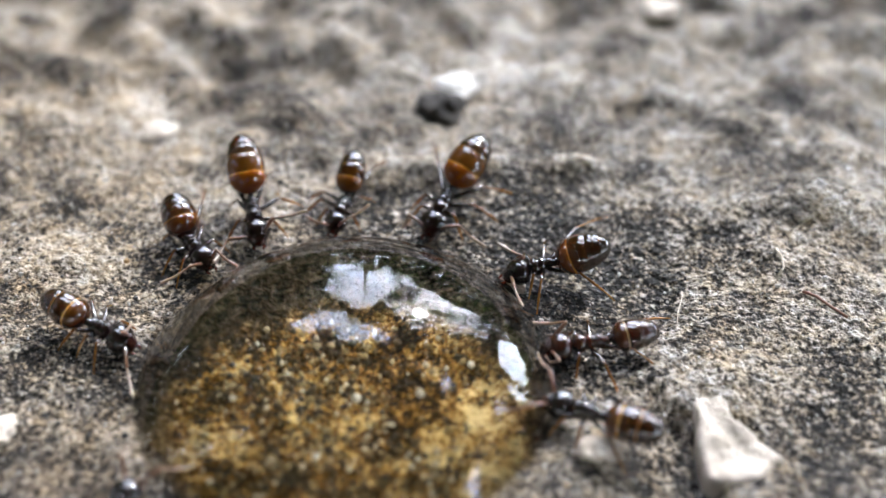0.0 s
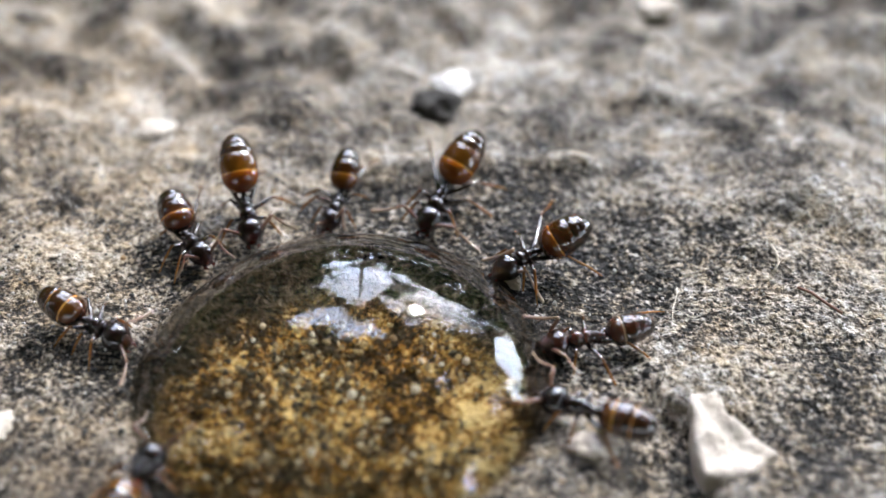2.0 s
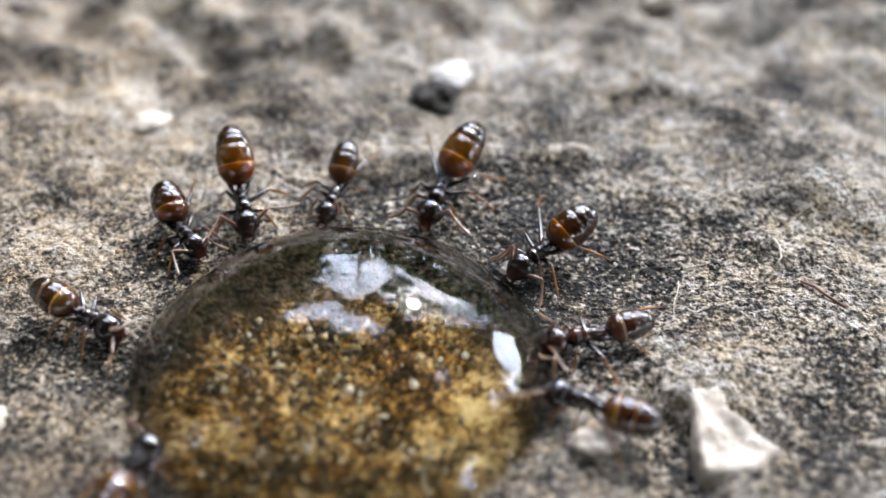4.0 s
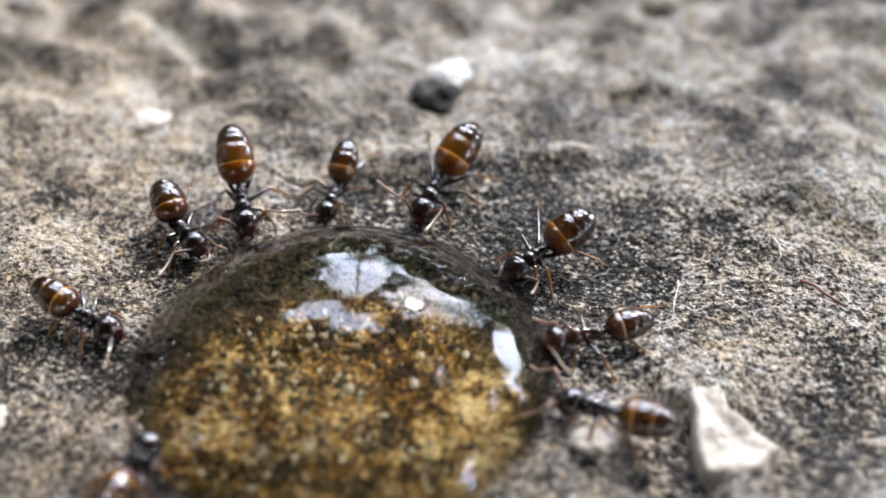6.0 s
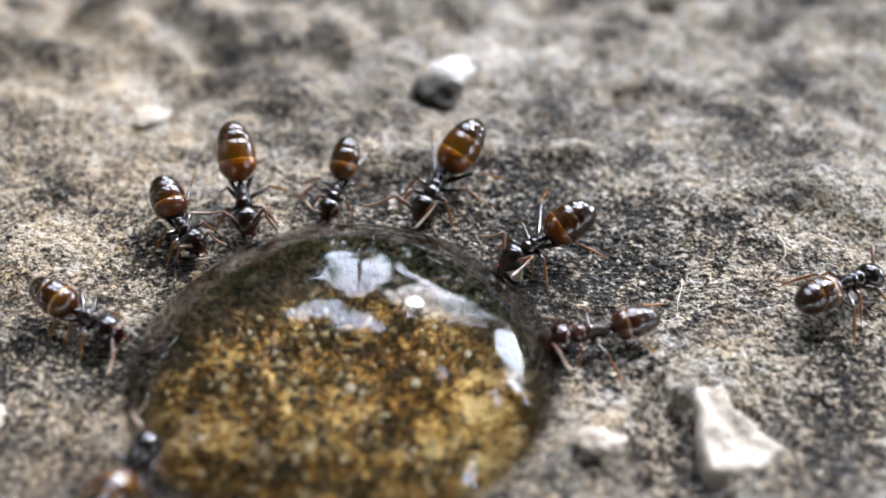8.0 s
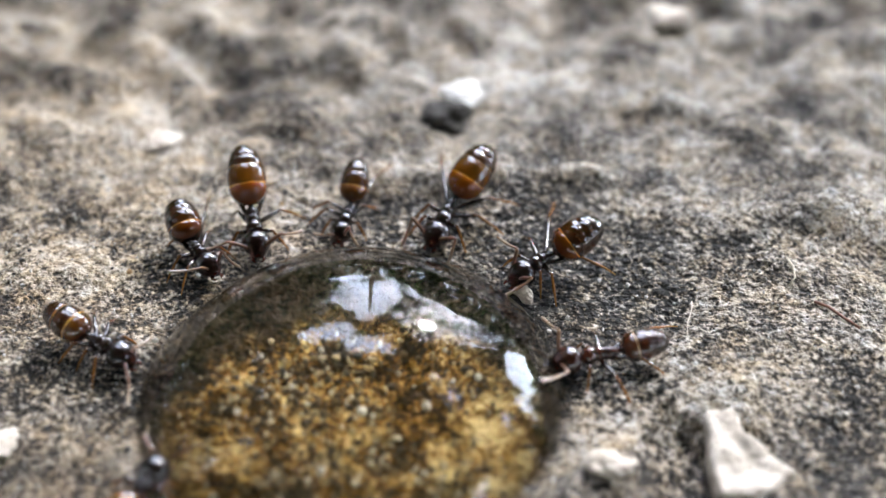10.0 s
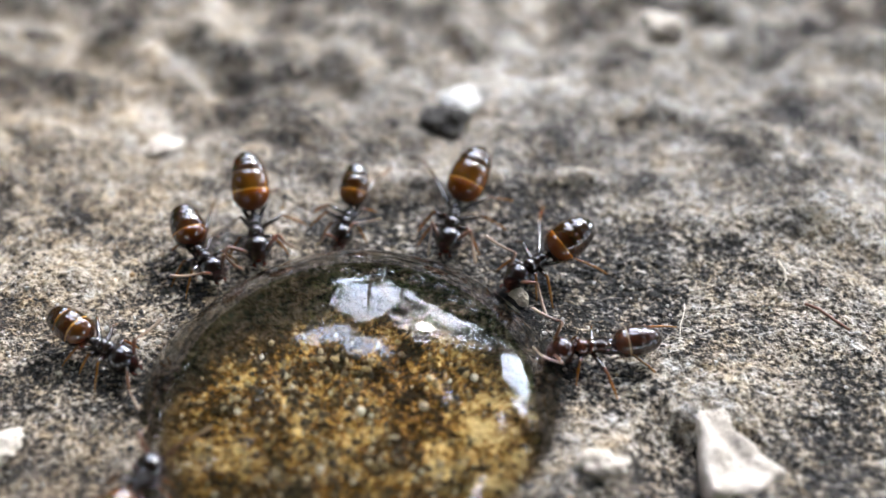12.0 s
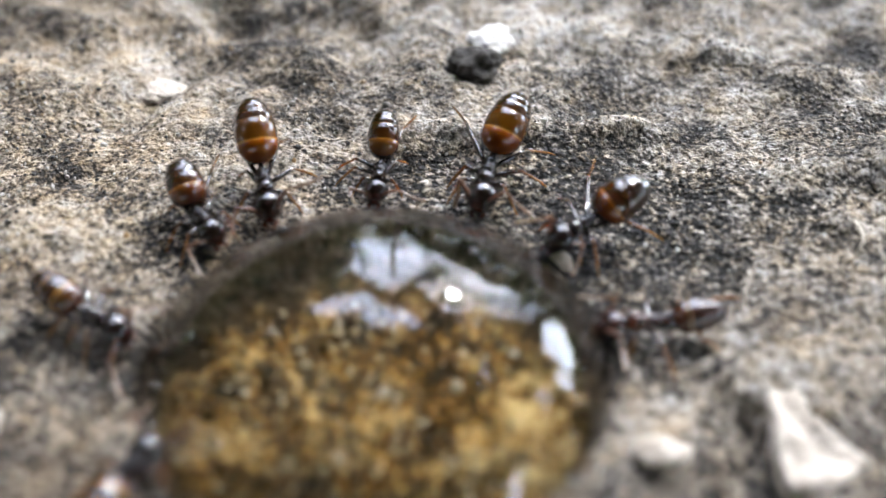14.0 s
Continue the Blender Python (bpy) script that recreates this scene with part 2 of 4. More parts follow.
GASTER_DARK = make_shell_mat("dark_shell", [(0.0, (0.045, 0.011, 0.0026)), (0.2, (0.075, 0.024, 0.003)), (0.285, (0.09, 0.031, 0.0036)), (0.305, (0.56, 0.28, 0.054)),
                             (0.325, (0.045, 0.0155, 0.0036)), (0.59, (0.036, 0.0122, 0.0036)), (0.605, (0.34, 0.16, 0.032)), (0.62, (0.031, 0.0102, 0.0036)), (1.0, (0.018, 0.0074, 0.0036))], 0.09, 0.12)
GASTER_BROWN = make_shell_mat("brown_shell", [(0.0, (0.05, 0.0112, 0.002)), (0.14, (0.078, 0.0165, 0.0012)), (0.285, (0.10, 0.0245, 0.0014)), (0.305, (0.36, 0.13, 0.016)),
                              (0.325, (0.055, 0.0172, 0.0034)), (0.45, (0.042, 0.0135, 0.0034)), (0.60, (0.027, 0.0098, 0.0036)), (1.0, (0.0115, 0.0062, 0.0036))], 0.09, 0.12)
GASTER_RED = make_shell_mat("red_brown_shell", [(0.0, (0.045, 0.011, 0.005)), (0.1, (0.058, 0.0155, 0.0062)), (0.285, (0.056, 0.017, 0.0062)), (0.305, (0.36, 0.25, 0.13)),
                            (0.325, (0.042, 0.0125, 0.0058)), (0.58, (0.034, 0.0108, 0.0052)), (1.0, (0.02, 0.0078, 0.005))], 0.10, 0.1)
GASTER_DUN = make_shell_mat("dun_shell", [(0.0, (0.045, 0.012, 0.002)), (0.14, (0.10, 0.029, 0.003)), (0.285, (0.12, 0.037, 0.004)), (0.305, (0.30, 0.125, 0.016)),
                            (0.325, (0.055, 0.018, 0.0035)), (0.60, (0.034, 0.0125, 0.0038)), (0.615, (0.10, 0.05, 0.012)), (0.63, (0.028, 0.012, 0.0038)), (1.0, (0.0115, 0.0062, 0.0036))], 0.09, 0.12)
BODY_DARK = make_shell_mat("black_brown_shell", [(0.0, (0.016, 0.0062, 0.0042)), (0.5, (0.0095, 0.0048, 0.004)), (1.0, (0.014, 0.0058, 0.0042))], 0.13)
BODY_RED = make_shell_mat("reddish_shell", [(0.0, (0.075, 0.018, 0.0068)), (0.38, (0.04, 0.011, 0.0055)), (0.5, (0.064, 0.0155, 0.0064)), (0.62, (0.022, 0.007, 0.0045)), (1.0, (0.04, 0.0115, 0.0058))], 0.16)
HEAD_MAT = make_shell_mat("head_shell", [(0.0, (0.0085, 0.0048, 0.0042)), (0.6, (0.011, 0.005, 0.0042)), (0.82, (0.034, 0.0085, 0.0055)), (1.0, (0.085, 0.018, 0.009))], 0.13)
HEAD_RED = make_shell_mat("reddish_head_shell", [(0.0, (0.028, 0.009, 0.0055)), (0.6, (0.034, 0.0105, 0.006)), (1.0, (0.085, 0.02, 0.009))], 0.16)
LEG_MAT = make_shell_mat("amber_leg_shell", [(0.0, (0.018, 0.008, 0.005)), (0.34, (0.026, 0.011, 0.006)), (0.46, (0.13, 0.052, 0.013)), (0.7, (0.27, 0.12, 0.03)), (1.0, (0.36, 0.185, 0.055))], 0.25, 0.15)
FEELER_MAT = make_shell_mat("pale_feeler_shell", [(0.0, (0.06, 0.022, 0.011)), (0.2, (0.15, 0.075, 0.042)), (0.5, (0.26, 0.175, 0.12)), (1.0, (0.37, 0.29, 0.22))], 0.4, 0.15)
EYE_MAT = make_shell_mat("eye_shell", [(0.0, (0.006, 0.006, 0.006)), (1.0, (0.012, 0.011, 0.01))], 0.1)


# ---- shapes ----
def part(name, bm, material, parent=None, label="", smooth=True):
    """Links a bmesh, drawn in millimetres, as one mesh object."""
    me = bpy.data.meshes.new(name)
    bmesh.ops.scale(bm, vec=(MM, MM, MM), verts=bm.verts)
    bm.normal_update()
    bm.to_mesh(me)
    bm.free()
    me.materials.append(material)
    if smooth:
        me.shade_smooth()
    ob = new(name, me)
    ob.parent = parent
    if label:
        tagged(ob, label)
    return ob


def start():
    bm = bmesh.new()
    bm.verts.layers.float.new("along")
    return bm


def tube(bm, pts, radii, seg=8, along=None, flat=1.0, up=(0, 0, 1), oval=None):
    """A skin round a line of points; the ends close. oval: a factor to the height at each point."""
    lay = bm.verts.layers.float["along"]
    pts = [Vector(p) for p in pts]
    n = len(pts)
    rings = []
    for k in range(n):
        d = (pts[min(k + 1, n - 1)] - pts[max(k - 1, 0)]).normalized()
        side = d.cross(Vector(up))
        side = side.normalized() if side.length > 1e-6 else Vector((0, 1, 0))
        top = side.cross(d).normalized()
        hi = flat if oval is None else oval[k]
        ring = []
        for j in range(seg):
            a = 2 * math.pi * j / seg
            v = bm.verts.new(pts[k] + (side * math.cos(a) + top * (math.sin(a) * hi)) * radii[k])
            v[lay] = along[k] if along else k / (n - 1)
            ring.append(v)
        rings.append(ring)
    for a, b in zip(rings, rings[1:]):
        for j in range(seg):
            bm.faces.new((a[j], b[j], b[(j + 1) % seg], a[(j + 1) % seg]))
    bm.faces.new(rings[0])
    bm.faces.new(list(reversed(rings[-1])))
    return bm


def turned(bm, p0, p1, profile, r=1.0, seg=20, flat=1.0, bend=0.0):
    """A turned body from p0 to p1: profile is (place along, radius)."""
    p0, p1 = Vector(p0), Vector(p1)
    pts = [p0.lerp(p1, s) + Vector((0, 0, bend * math.sin(math.pi * s))) for s, _ in profile]
    return tube(bm, pts, [q * r for _, q in profile], seg, [s for s, _ in profile], flat)


# ---- ground ----
GRAD = np.random.RandomState(7).uniform(0, 2 * np.pi, 4096)


def perlin(x, y, seed=0):
    x0, y0 = np.floor(x).astype(int), np.floor(y).astype(int)
    fx, fy = x - x0, y - y0
    u, v = fx * fx * fx * (fx * (fx * 6 - 15) + 10), fy * fy * fy * (fy * (fy * 6 - 15) + 10)

    def dot(ix, iy, dx, dy):
        a = GRAD[(ix * 73 + iy * 1951 + seed * 337 + (ix * iy) % 89) % 4096]
        return np.cos(a) * dx + np.sin(a) * dy

    top = dot(x0, y0, fx, fy) * (1 - u) + dot(x0 + 1, y0, fx - 1, fy) * u
    low = dot(x0, y0 + 1, fx, fy - 1) * (1 - u) + dot(x0 + 1, y0 + 1, fx - 1, fy - 1) * u
    return (top * (1 - v) + low * v) * 1.4


def hump(x, y, cx, cy, rx, ry, h):
    return h * np.exp(-(((x - cx) / rx) ** 2 + ((y - cy) / ry) ** 2))


# proud pale grains of the aggregate, then darker hollows: x, y, half widths, strength
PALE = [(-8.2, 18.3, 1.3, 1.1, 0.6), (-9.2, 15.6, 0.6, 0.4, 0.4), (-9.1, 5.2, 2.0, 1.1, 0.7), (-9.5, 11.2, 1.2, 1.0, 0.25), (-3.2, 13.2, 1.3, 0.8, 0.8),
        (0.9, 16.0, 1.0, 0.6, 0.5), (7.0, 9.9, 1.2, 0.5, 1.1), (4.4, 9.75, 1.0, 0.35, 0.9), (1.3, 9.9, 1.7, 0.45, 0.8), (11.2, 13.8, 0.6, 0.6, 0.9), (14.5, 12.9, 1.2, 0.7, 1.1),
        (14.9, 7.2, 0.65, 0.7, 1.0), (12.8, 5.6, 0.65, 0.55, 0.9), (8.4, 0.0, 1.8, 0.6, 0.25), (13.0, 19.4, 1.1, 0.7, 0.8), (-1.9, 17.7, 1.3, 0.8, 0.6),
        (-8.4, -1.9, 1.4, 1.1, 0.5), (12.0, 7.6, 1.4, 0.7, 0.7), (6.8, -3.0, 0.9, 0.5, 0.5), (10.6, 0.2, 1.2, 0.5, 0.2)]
HOLLOWS = [(-12.0, 15.0, 1.4, 0.8, 0.9), (-7.9, 11.2, 0.65, 0.7, 1.0), (-4.7, 16.1, 1.5, 0.8, 1.0), (1.1, 19.4, 1.2, 0.6, 0.8), (-5.9, 9.6, 0.5, 0.6, 0.8),
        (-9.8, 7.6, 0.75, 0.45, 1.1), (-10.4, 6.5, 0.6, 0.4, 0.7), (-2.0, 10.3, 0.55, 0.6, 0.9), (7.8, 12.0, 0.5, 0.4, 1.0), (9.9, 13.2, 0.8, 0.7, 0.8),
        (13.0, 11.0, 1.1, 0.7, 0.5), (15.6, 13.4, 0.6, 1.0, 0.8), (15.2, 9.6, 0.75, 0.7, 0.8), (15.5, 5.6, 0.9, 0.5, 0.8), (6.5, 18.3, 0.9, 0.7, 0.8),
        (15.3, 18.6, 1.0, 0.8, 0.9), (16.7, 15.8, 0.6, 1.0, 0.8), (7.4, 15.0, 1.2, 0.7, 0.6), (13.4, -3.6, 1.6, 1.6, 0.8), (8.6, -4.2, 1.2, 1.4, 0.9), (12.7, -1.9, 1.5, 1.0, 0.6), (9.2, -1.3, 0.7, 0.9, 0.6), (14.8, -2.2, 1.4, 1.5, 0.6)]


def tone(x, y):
    """Above 0 on pale grains, below 0 in darker hollows."""
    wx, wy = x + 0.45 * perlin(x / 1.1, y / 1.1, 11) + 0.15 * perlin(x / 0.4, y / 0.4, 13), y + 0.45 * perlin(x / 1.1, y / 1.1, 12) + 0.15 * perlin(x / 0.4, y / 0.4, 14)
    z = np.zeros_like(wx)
    for sign, spots in ((1, PALE), (-1, HOLLOWS)):
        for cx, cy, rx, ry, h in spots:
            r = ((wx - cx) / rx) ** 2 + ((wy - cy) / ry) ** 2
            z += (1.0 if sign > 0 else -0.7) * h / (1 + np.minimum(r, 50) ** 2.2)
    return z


def height(x, y):
    """The ground's height in millimetres."""
    x, y = np.asarray(x, float), np.asarray(y, float)
    calm = 1 - 0.75 * np.exp(-((x / 8.5) ** 2 + ((y - 1) / 8.0) ** 4))
    far = np.clip((y - 9) / 10, 0, 1) + np.clip((np.abs(x) - 16) / 20, 0, 1)
    z = (0.35 + 0.6 * far) * perlin(x / 5.5, y / 5.5, 1) * calm
    z += (0.2 + 0.48 * far) * perlin(x / 1.9, y / 1.9, 2) * calm
    z += 0.075 * perlin(x / 0.75, y / 0.75, 3) * (0.4 + 0.6 * calm)
    z += 0.045 * perlin(x / 0.33, y / 0.33, 4)
    # a ledge behind the drop, a hollow before it
    z += 0.32 / (1 + np.exp(np.clip(-(y - 9.3 - 0.7 * perlin(x / 1.6, x * 0 + 3.3, 5)) / 0.16, -50, 50))) * np.exp(-(((x - 2.4) / 3.4) ** 4)) * np.exp(-np.clip(y - 9.3, 0, 99) / 3.0)
    z += hump(x, y, 15.2, 8.0, 1.6, 1.0, 0.8) + hump(x, y, 7.0, 9.9, 1.4, 0.6, 0.35) + hump(x, y, 7.0, -3.2, 0.9, 0.7, 0.4)
    z += hump(x, y, -9.0, 19.0, 3.0, 1.2, 0.45)
    z -= hump(x, y, -12, 15, 2.5, 0.9, 0.25) + hump(x, y, -7.0, 17.0, 2.5, 0.9, 0.2)
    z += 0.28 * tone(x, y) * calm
    # a hollow beside the white stone, steep behind and to the right
    pit = np.hypot((x - 9.0 - 0.25 * perlin(x / 0.9, y / 0.9, 6)) / 1.25, (y + 3.3 - 0.3 * perlin(x / 0.7, y / 0.7, 8)) / 2.3)
    z -= 0.8 / (1 + np.exp(np.clip((pit - 1) / 0.07, -50, 50))) * np.clip((x - 7.3) / 2.2, 0, 1) ** 0.8
    z -= 0.5 * np.clip(1.1 - np.hypot((x - 10.65) / 0.95, (y + 2.6) / 1.2), 0, 0.3) / 0.3
    return z


def spread(lo, hi, fine, out):
    """Places along an axis: even between lo and hi, then growing out to the horizon."""
    mid = list(np.arange(lo, hi, fine))
    step, v, up = fine, mid[-1], []
    while v < out:
        step *= 1.35
        v += step
        up.append(v)
    step, v, down = fine, lo, []
    while v > -out:
        step *= 1.35
        v -= step
        down.append(v)
    return np.array(down[::-1] + mid + up)


def make_ground():
    xs, ys = spread(-17.0, 21.0, 0.11, 60000.0), spread(-7.0, 24.0, 0.11, 60000.0)
    X, Y = np.meshgrid(xs, ys)
    flat = np.exp(-np.clip(np.hypot(X, Y) - 60, 0, 1e9) / 60)
    Z = height(X, Y) * flat
    nx, ny = len(xs), len(ys)
    co = np.stack([X, Y, Z], -1).reshape(-1, 3) * MM
    idx = np.arange(nx * ny).reshape(ny, nx)
    quads = np.stack([idx[:-1, :-1], idx[:-1, 1:], idx[1:, 1:], idx[1:, :-1]], -1).reshape(-1, 4)
    me = bpy.data.meshes.new("ground")
    me.vertices.add(len(co))
    me.vertices.foreach_set("co", co.ravel())
    me.loops.add(quads.size)
    me.loops.foreach_set("vertex_index", quads.ravel())
    me.polygons.add(len(quads))
    me.polygons.foreach_set("loop_start", np.arange(0, quads.size, 4))
    me.update(calc_edges=True)
    me.shade_smooth()
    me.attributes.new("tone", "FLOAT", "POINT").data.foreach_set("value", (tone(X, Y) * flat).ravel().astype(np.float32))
    me.materials.append(GROUND)
    return tagged(new("ground", me), "rough grey weathered concrete with dark specks", "ground", kind="structure")


make_ground()


# ---- drop ----
DROP = dict(x=0.05, y=0.2, rx=5.95, ry=5.6, contact=57.0)


def drop_radius(a):
    """Uneven rim of the drop, round its centre."""
    swell = sum(h * math.exp(-(((a - radians(c) + math.pi) % (2 * math.pi) - math.pi) / radians(w)) ** 2) for c, w, h in ((225, 40, 0.10), (300, 40, 0.06), (178, 25, 0.025), (8, 25, -0.03)))
    return 1 + swell + 0.012 * math.sin(2 * a + 0.6) + 0.010 * math.sin(3 * a + 1.0) + 0.006 * math.sin(7 * a) + 0.004 * math.sin(13 * a + 2)


def make_drop():
    bm = start()
    seg, prof = 160, []
    ca = radians(DROP["contact"])
    ball = DROP["rx"] / math.sin(ca)
    for k in range(1, 49):
        a = ca * k / 48
        prof.append((ball * math.sin(a) / DROP["rx"], ball * (math.cos(a) - math.cos(ca))))
    top = bm.verts.new((DROP["x"], DROP["y"], ball * (1 - math.cos(ca))))
    rings = []
    for s, z in prof:
        ring = []
        for j in range(seg):
            a = 2 * math.pi * j / seg
            r = s * (1 + (drop_radius(a) - 1) * s ** 4)
            x, y = DROP["x"] + DROP["rx"] * r * math.cos(a), DROP["y"] + DROP["ry"] * r * math.sin(a)
            ring.append(bm.verts.new((x, y, z - (0.15 if s > 0.999 else 0.0))))
        rings.append(ring)
    for j in range(seg):
        bm.faces.new((top, rings[0][j], rings[0][(j + 1) % seg]))
    for a, b in zip(rings, rings[1:]):
        for j in range(seg):
            bm.faces.new((a[j], b[j], b[(j + 1) % seg], a[(j + 1) % seg]))
    ob = part("water_drop", bm, WATER)
    bubbles = []
    for x, y, z, r in ((0.25, -1.5, 0.5, 0.13), (1.85, -1.3, 0.45, 0.12), (-0.7, -3.3, 0.3, 0.12), (3.1, -0.2, 0.3, 0.10), (0.5, -1.4, 0.2, 0.07), (-2.3, 0.4, 0.3, 0.06), (2.2, 0.6, 0.3, 0.06), (-1.5, -0.5, 0.25, 0.06)):
        bubbles.append((x, y, z, r))
    rnd = random.Random(4)
    for k in range(26):
        a, q = rnd.uniform(0, 2 * math.pi), rnd.uniform(0.1, 0.95) ** 0.5
        bubbles.append((4.2 * q * math.cos(a), -2.0 + 3.0 * q * math.sin(a), rnd.uniform(0.06, 0.12), rnd.uniform(0.03, 0.06)))
    for k, (x, y, z, r) in enumerate(bubbles):
        bm = start()
        bmesh.ops.create_uvsphere(bm, u_segments=14, v_segments=9, radius=r)
        bubble = part("bubble", bm, WHITE_BUBBLE if k < 8 else AIR, ob)
        bubble.location = (x * MM, y * MM, (float(height(x, y)) + z) * MM)
    return tagged(ob, "large clear amber drop of sugar water on concrete", "water drop")


make_drop()


# ---- stones ----
def make_stone(name, x, y, sx, sy, sz, turn, seed, material, label, sink=0.35, rough=0.22):
    bm = start()
    bmesh.ops.create_icosphere(bm, subdivisions=4, radius=1.0)
    for v in bm.verts:
        p = v.co.normalized()
        n = noise.noise(p * 1.3 + Vector((seed, 0, 0))) * 0.45 + noise.noise(p * 3.0 + Vector((0, seed, 0))) * rough + noise.noise(p * 8.0 + Vector((0, 0, seed))) * 0.035
        q = p * (1 + n)
        v.co = Vector((q.x * sx, q.y * sy, max(q.z, -0.9) * sz))
    bmesh.ops.rotate(bm, matrix=Matrix.Rotation(radians(turn), 3, "Z"), verts=bm.verts)
    ob = part(name, bm, material)
    ob.location = (x * MM, y * MM, (float(height(x, y)) + sz * (1 - 2 * sink)) * MM)
    return tagged(ob, label, "stone")




def make_chunk(name, outline, tilt, base, deep, seed, material, label):
    """A broken chunk set in the ground: an outline in plan, a top that falls by tilt along x and y, rounded edges."""
    bm = start()
    cx, cy = (sum(p[k] for p in outline) / len(outline) for k in (0, 1))
    pts = []
    for (x0, y0), (x1, y1) in zip(outline, outline[1:] + outline[:1]):
        pts += [(x0 + (x1 - x0) * k / 10, y0 + (y1 - y0) * k / 10) for k in range(10)]
    n = len(pts)
    pts = [tuple(0.25 * pts[k - 1][c] + 0.5 * pts[k][c] + 0.25 * pts[(k + 1) % n][c] for c in (0, 1)) for k in range(n)]
    rings = []
    for s, drop in [(k / 12, 0.0) for k in range(1, 12)] + [(0.97, 0.06), (1.0, 0.16), (1.03, 0.4), (1.06, deep)]:
        ring = []
        for x, y in pts:
            px, py = cx + (x - cx) * s, cy + (y - cy) * s
            q = Vector((px, py, seed))
            z = base + tilt[0] * (px - cx) + tilt[1] * (py - cy) + 0.22 * noise.noise(q * 0.9) + 0.12 * noise.noise(q * 2.3) + 0.04 * noise.noise(q * 6) - drop
            j = 0.10 * noise.noise(q * 2.0 + Vector((9, 0, 0))) + 0.04 * noise.noise(q * 5.0 + Vector((9, 0, 0)))
            ring.append(bm.verts.new((px + (x - cx) * j * s, py + (y - cy) * j * s, z)))
        rings.append(ring)
    for a, b in zip(rings, rings[1:]):
        for j in range(n):
            bm.faces.new((a[j], b[j], b[(j + 1) % n], a[(j + 1) % n]))
    bm.faces.new(rings[0])
    bm.faces.new(list(reversed(rings[-1])))
    bmesh.ops.translate(bm, vec=(-cx, -cy, 0), verts=bm.verts)
    bmesh.ops.recalc_face_normals(bm, faces=bm.faces)
    ob = part(name, bm, material)
    ob.location = (cx * MM, cy * MM, 0)
    return tagged(ob, label, "stone")


make_chunk("white_stone", [(9.85, -0.75), (10.65, -0.75), (10.75, -1.6), (11.3, -2.25), (11.85, -3.2), (11.3, -3.7), (10.6, -3.95), (9.85, -3.6), (9.75, -2.2)], (0.19, 0.09), 0.0, 1.4, 3.3, WHITE_STONE,
           "chunky white quartz stone set in a ledge of concrete")
make_stone("white_chip", 6.85, -3.05, 0.6, 0.4, 0.2, -12, 4.3, WHITE_STONE, "small pale chip set in concrete", 0.62, 0.5)
make_stone("sugar_grain", 4.92, 4.0, 0.2, 0.42, 0.22, 20, 7.9, WHITE_STONE, "pale translucent crumb of sugar at the drop's rim", 0.2, 0.45)
make_stone("white_chip", -9.9, -2.1, 0.8, 0.7, 0.3, 20, 6.7, WHITE_STONE, "pale rounded chip set in concrete", 0.45, 0.4)
make_stone("dark_pebble", 2.5, 13.3, 0.9, 0.8, 0.5, 8, 5.1, DARK_STONE, "dark pebble under a pale chip", 0.3, 0.3)
make_stone("white_chip", 3.2, 14.9, 0.66, 0.75, 0.2, 5, 8.1, BRIGHT_STONE, "bright white chip behind a dark pebble", 0.05, 0.2)
make_stone("white_chip", -7.55, 12.6, 0.65, 0.55, 0.16, 30, 2.2, WHITE_STONE, "bright white chip on concrete", 0.3, 0.4)
make_stone("white_chip", 11.3, 20.6, 0.9, 0.7, 0.3, 0, 9.2, WHITE_STONE, "bright white chip at the far edge", 0.4, 0.4)


# ---- grit ----
def make_grit_mat(name, stops):
    m = Mat(name)
    g = m.node("ShaderNodeNewGeometry")
    c = m.ramp(g.outputs["Random Per Island"], stops)
    return m.done(c, 0.5, m.bump(m.noise(14.0, 3, 0.6), 0.05))


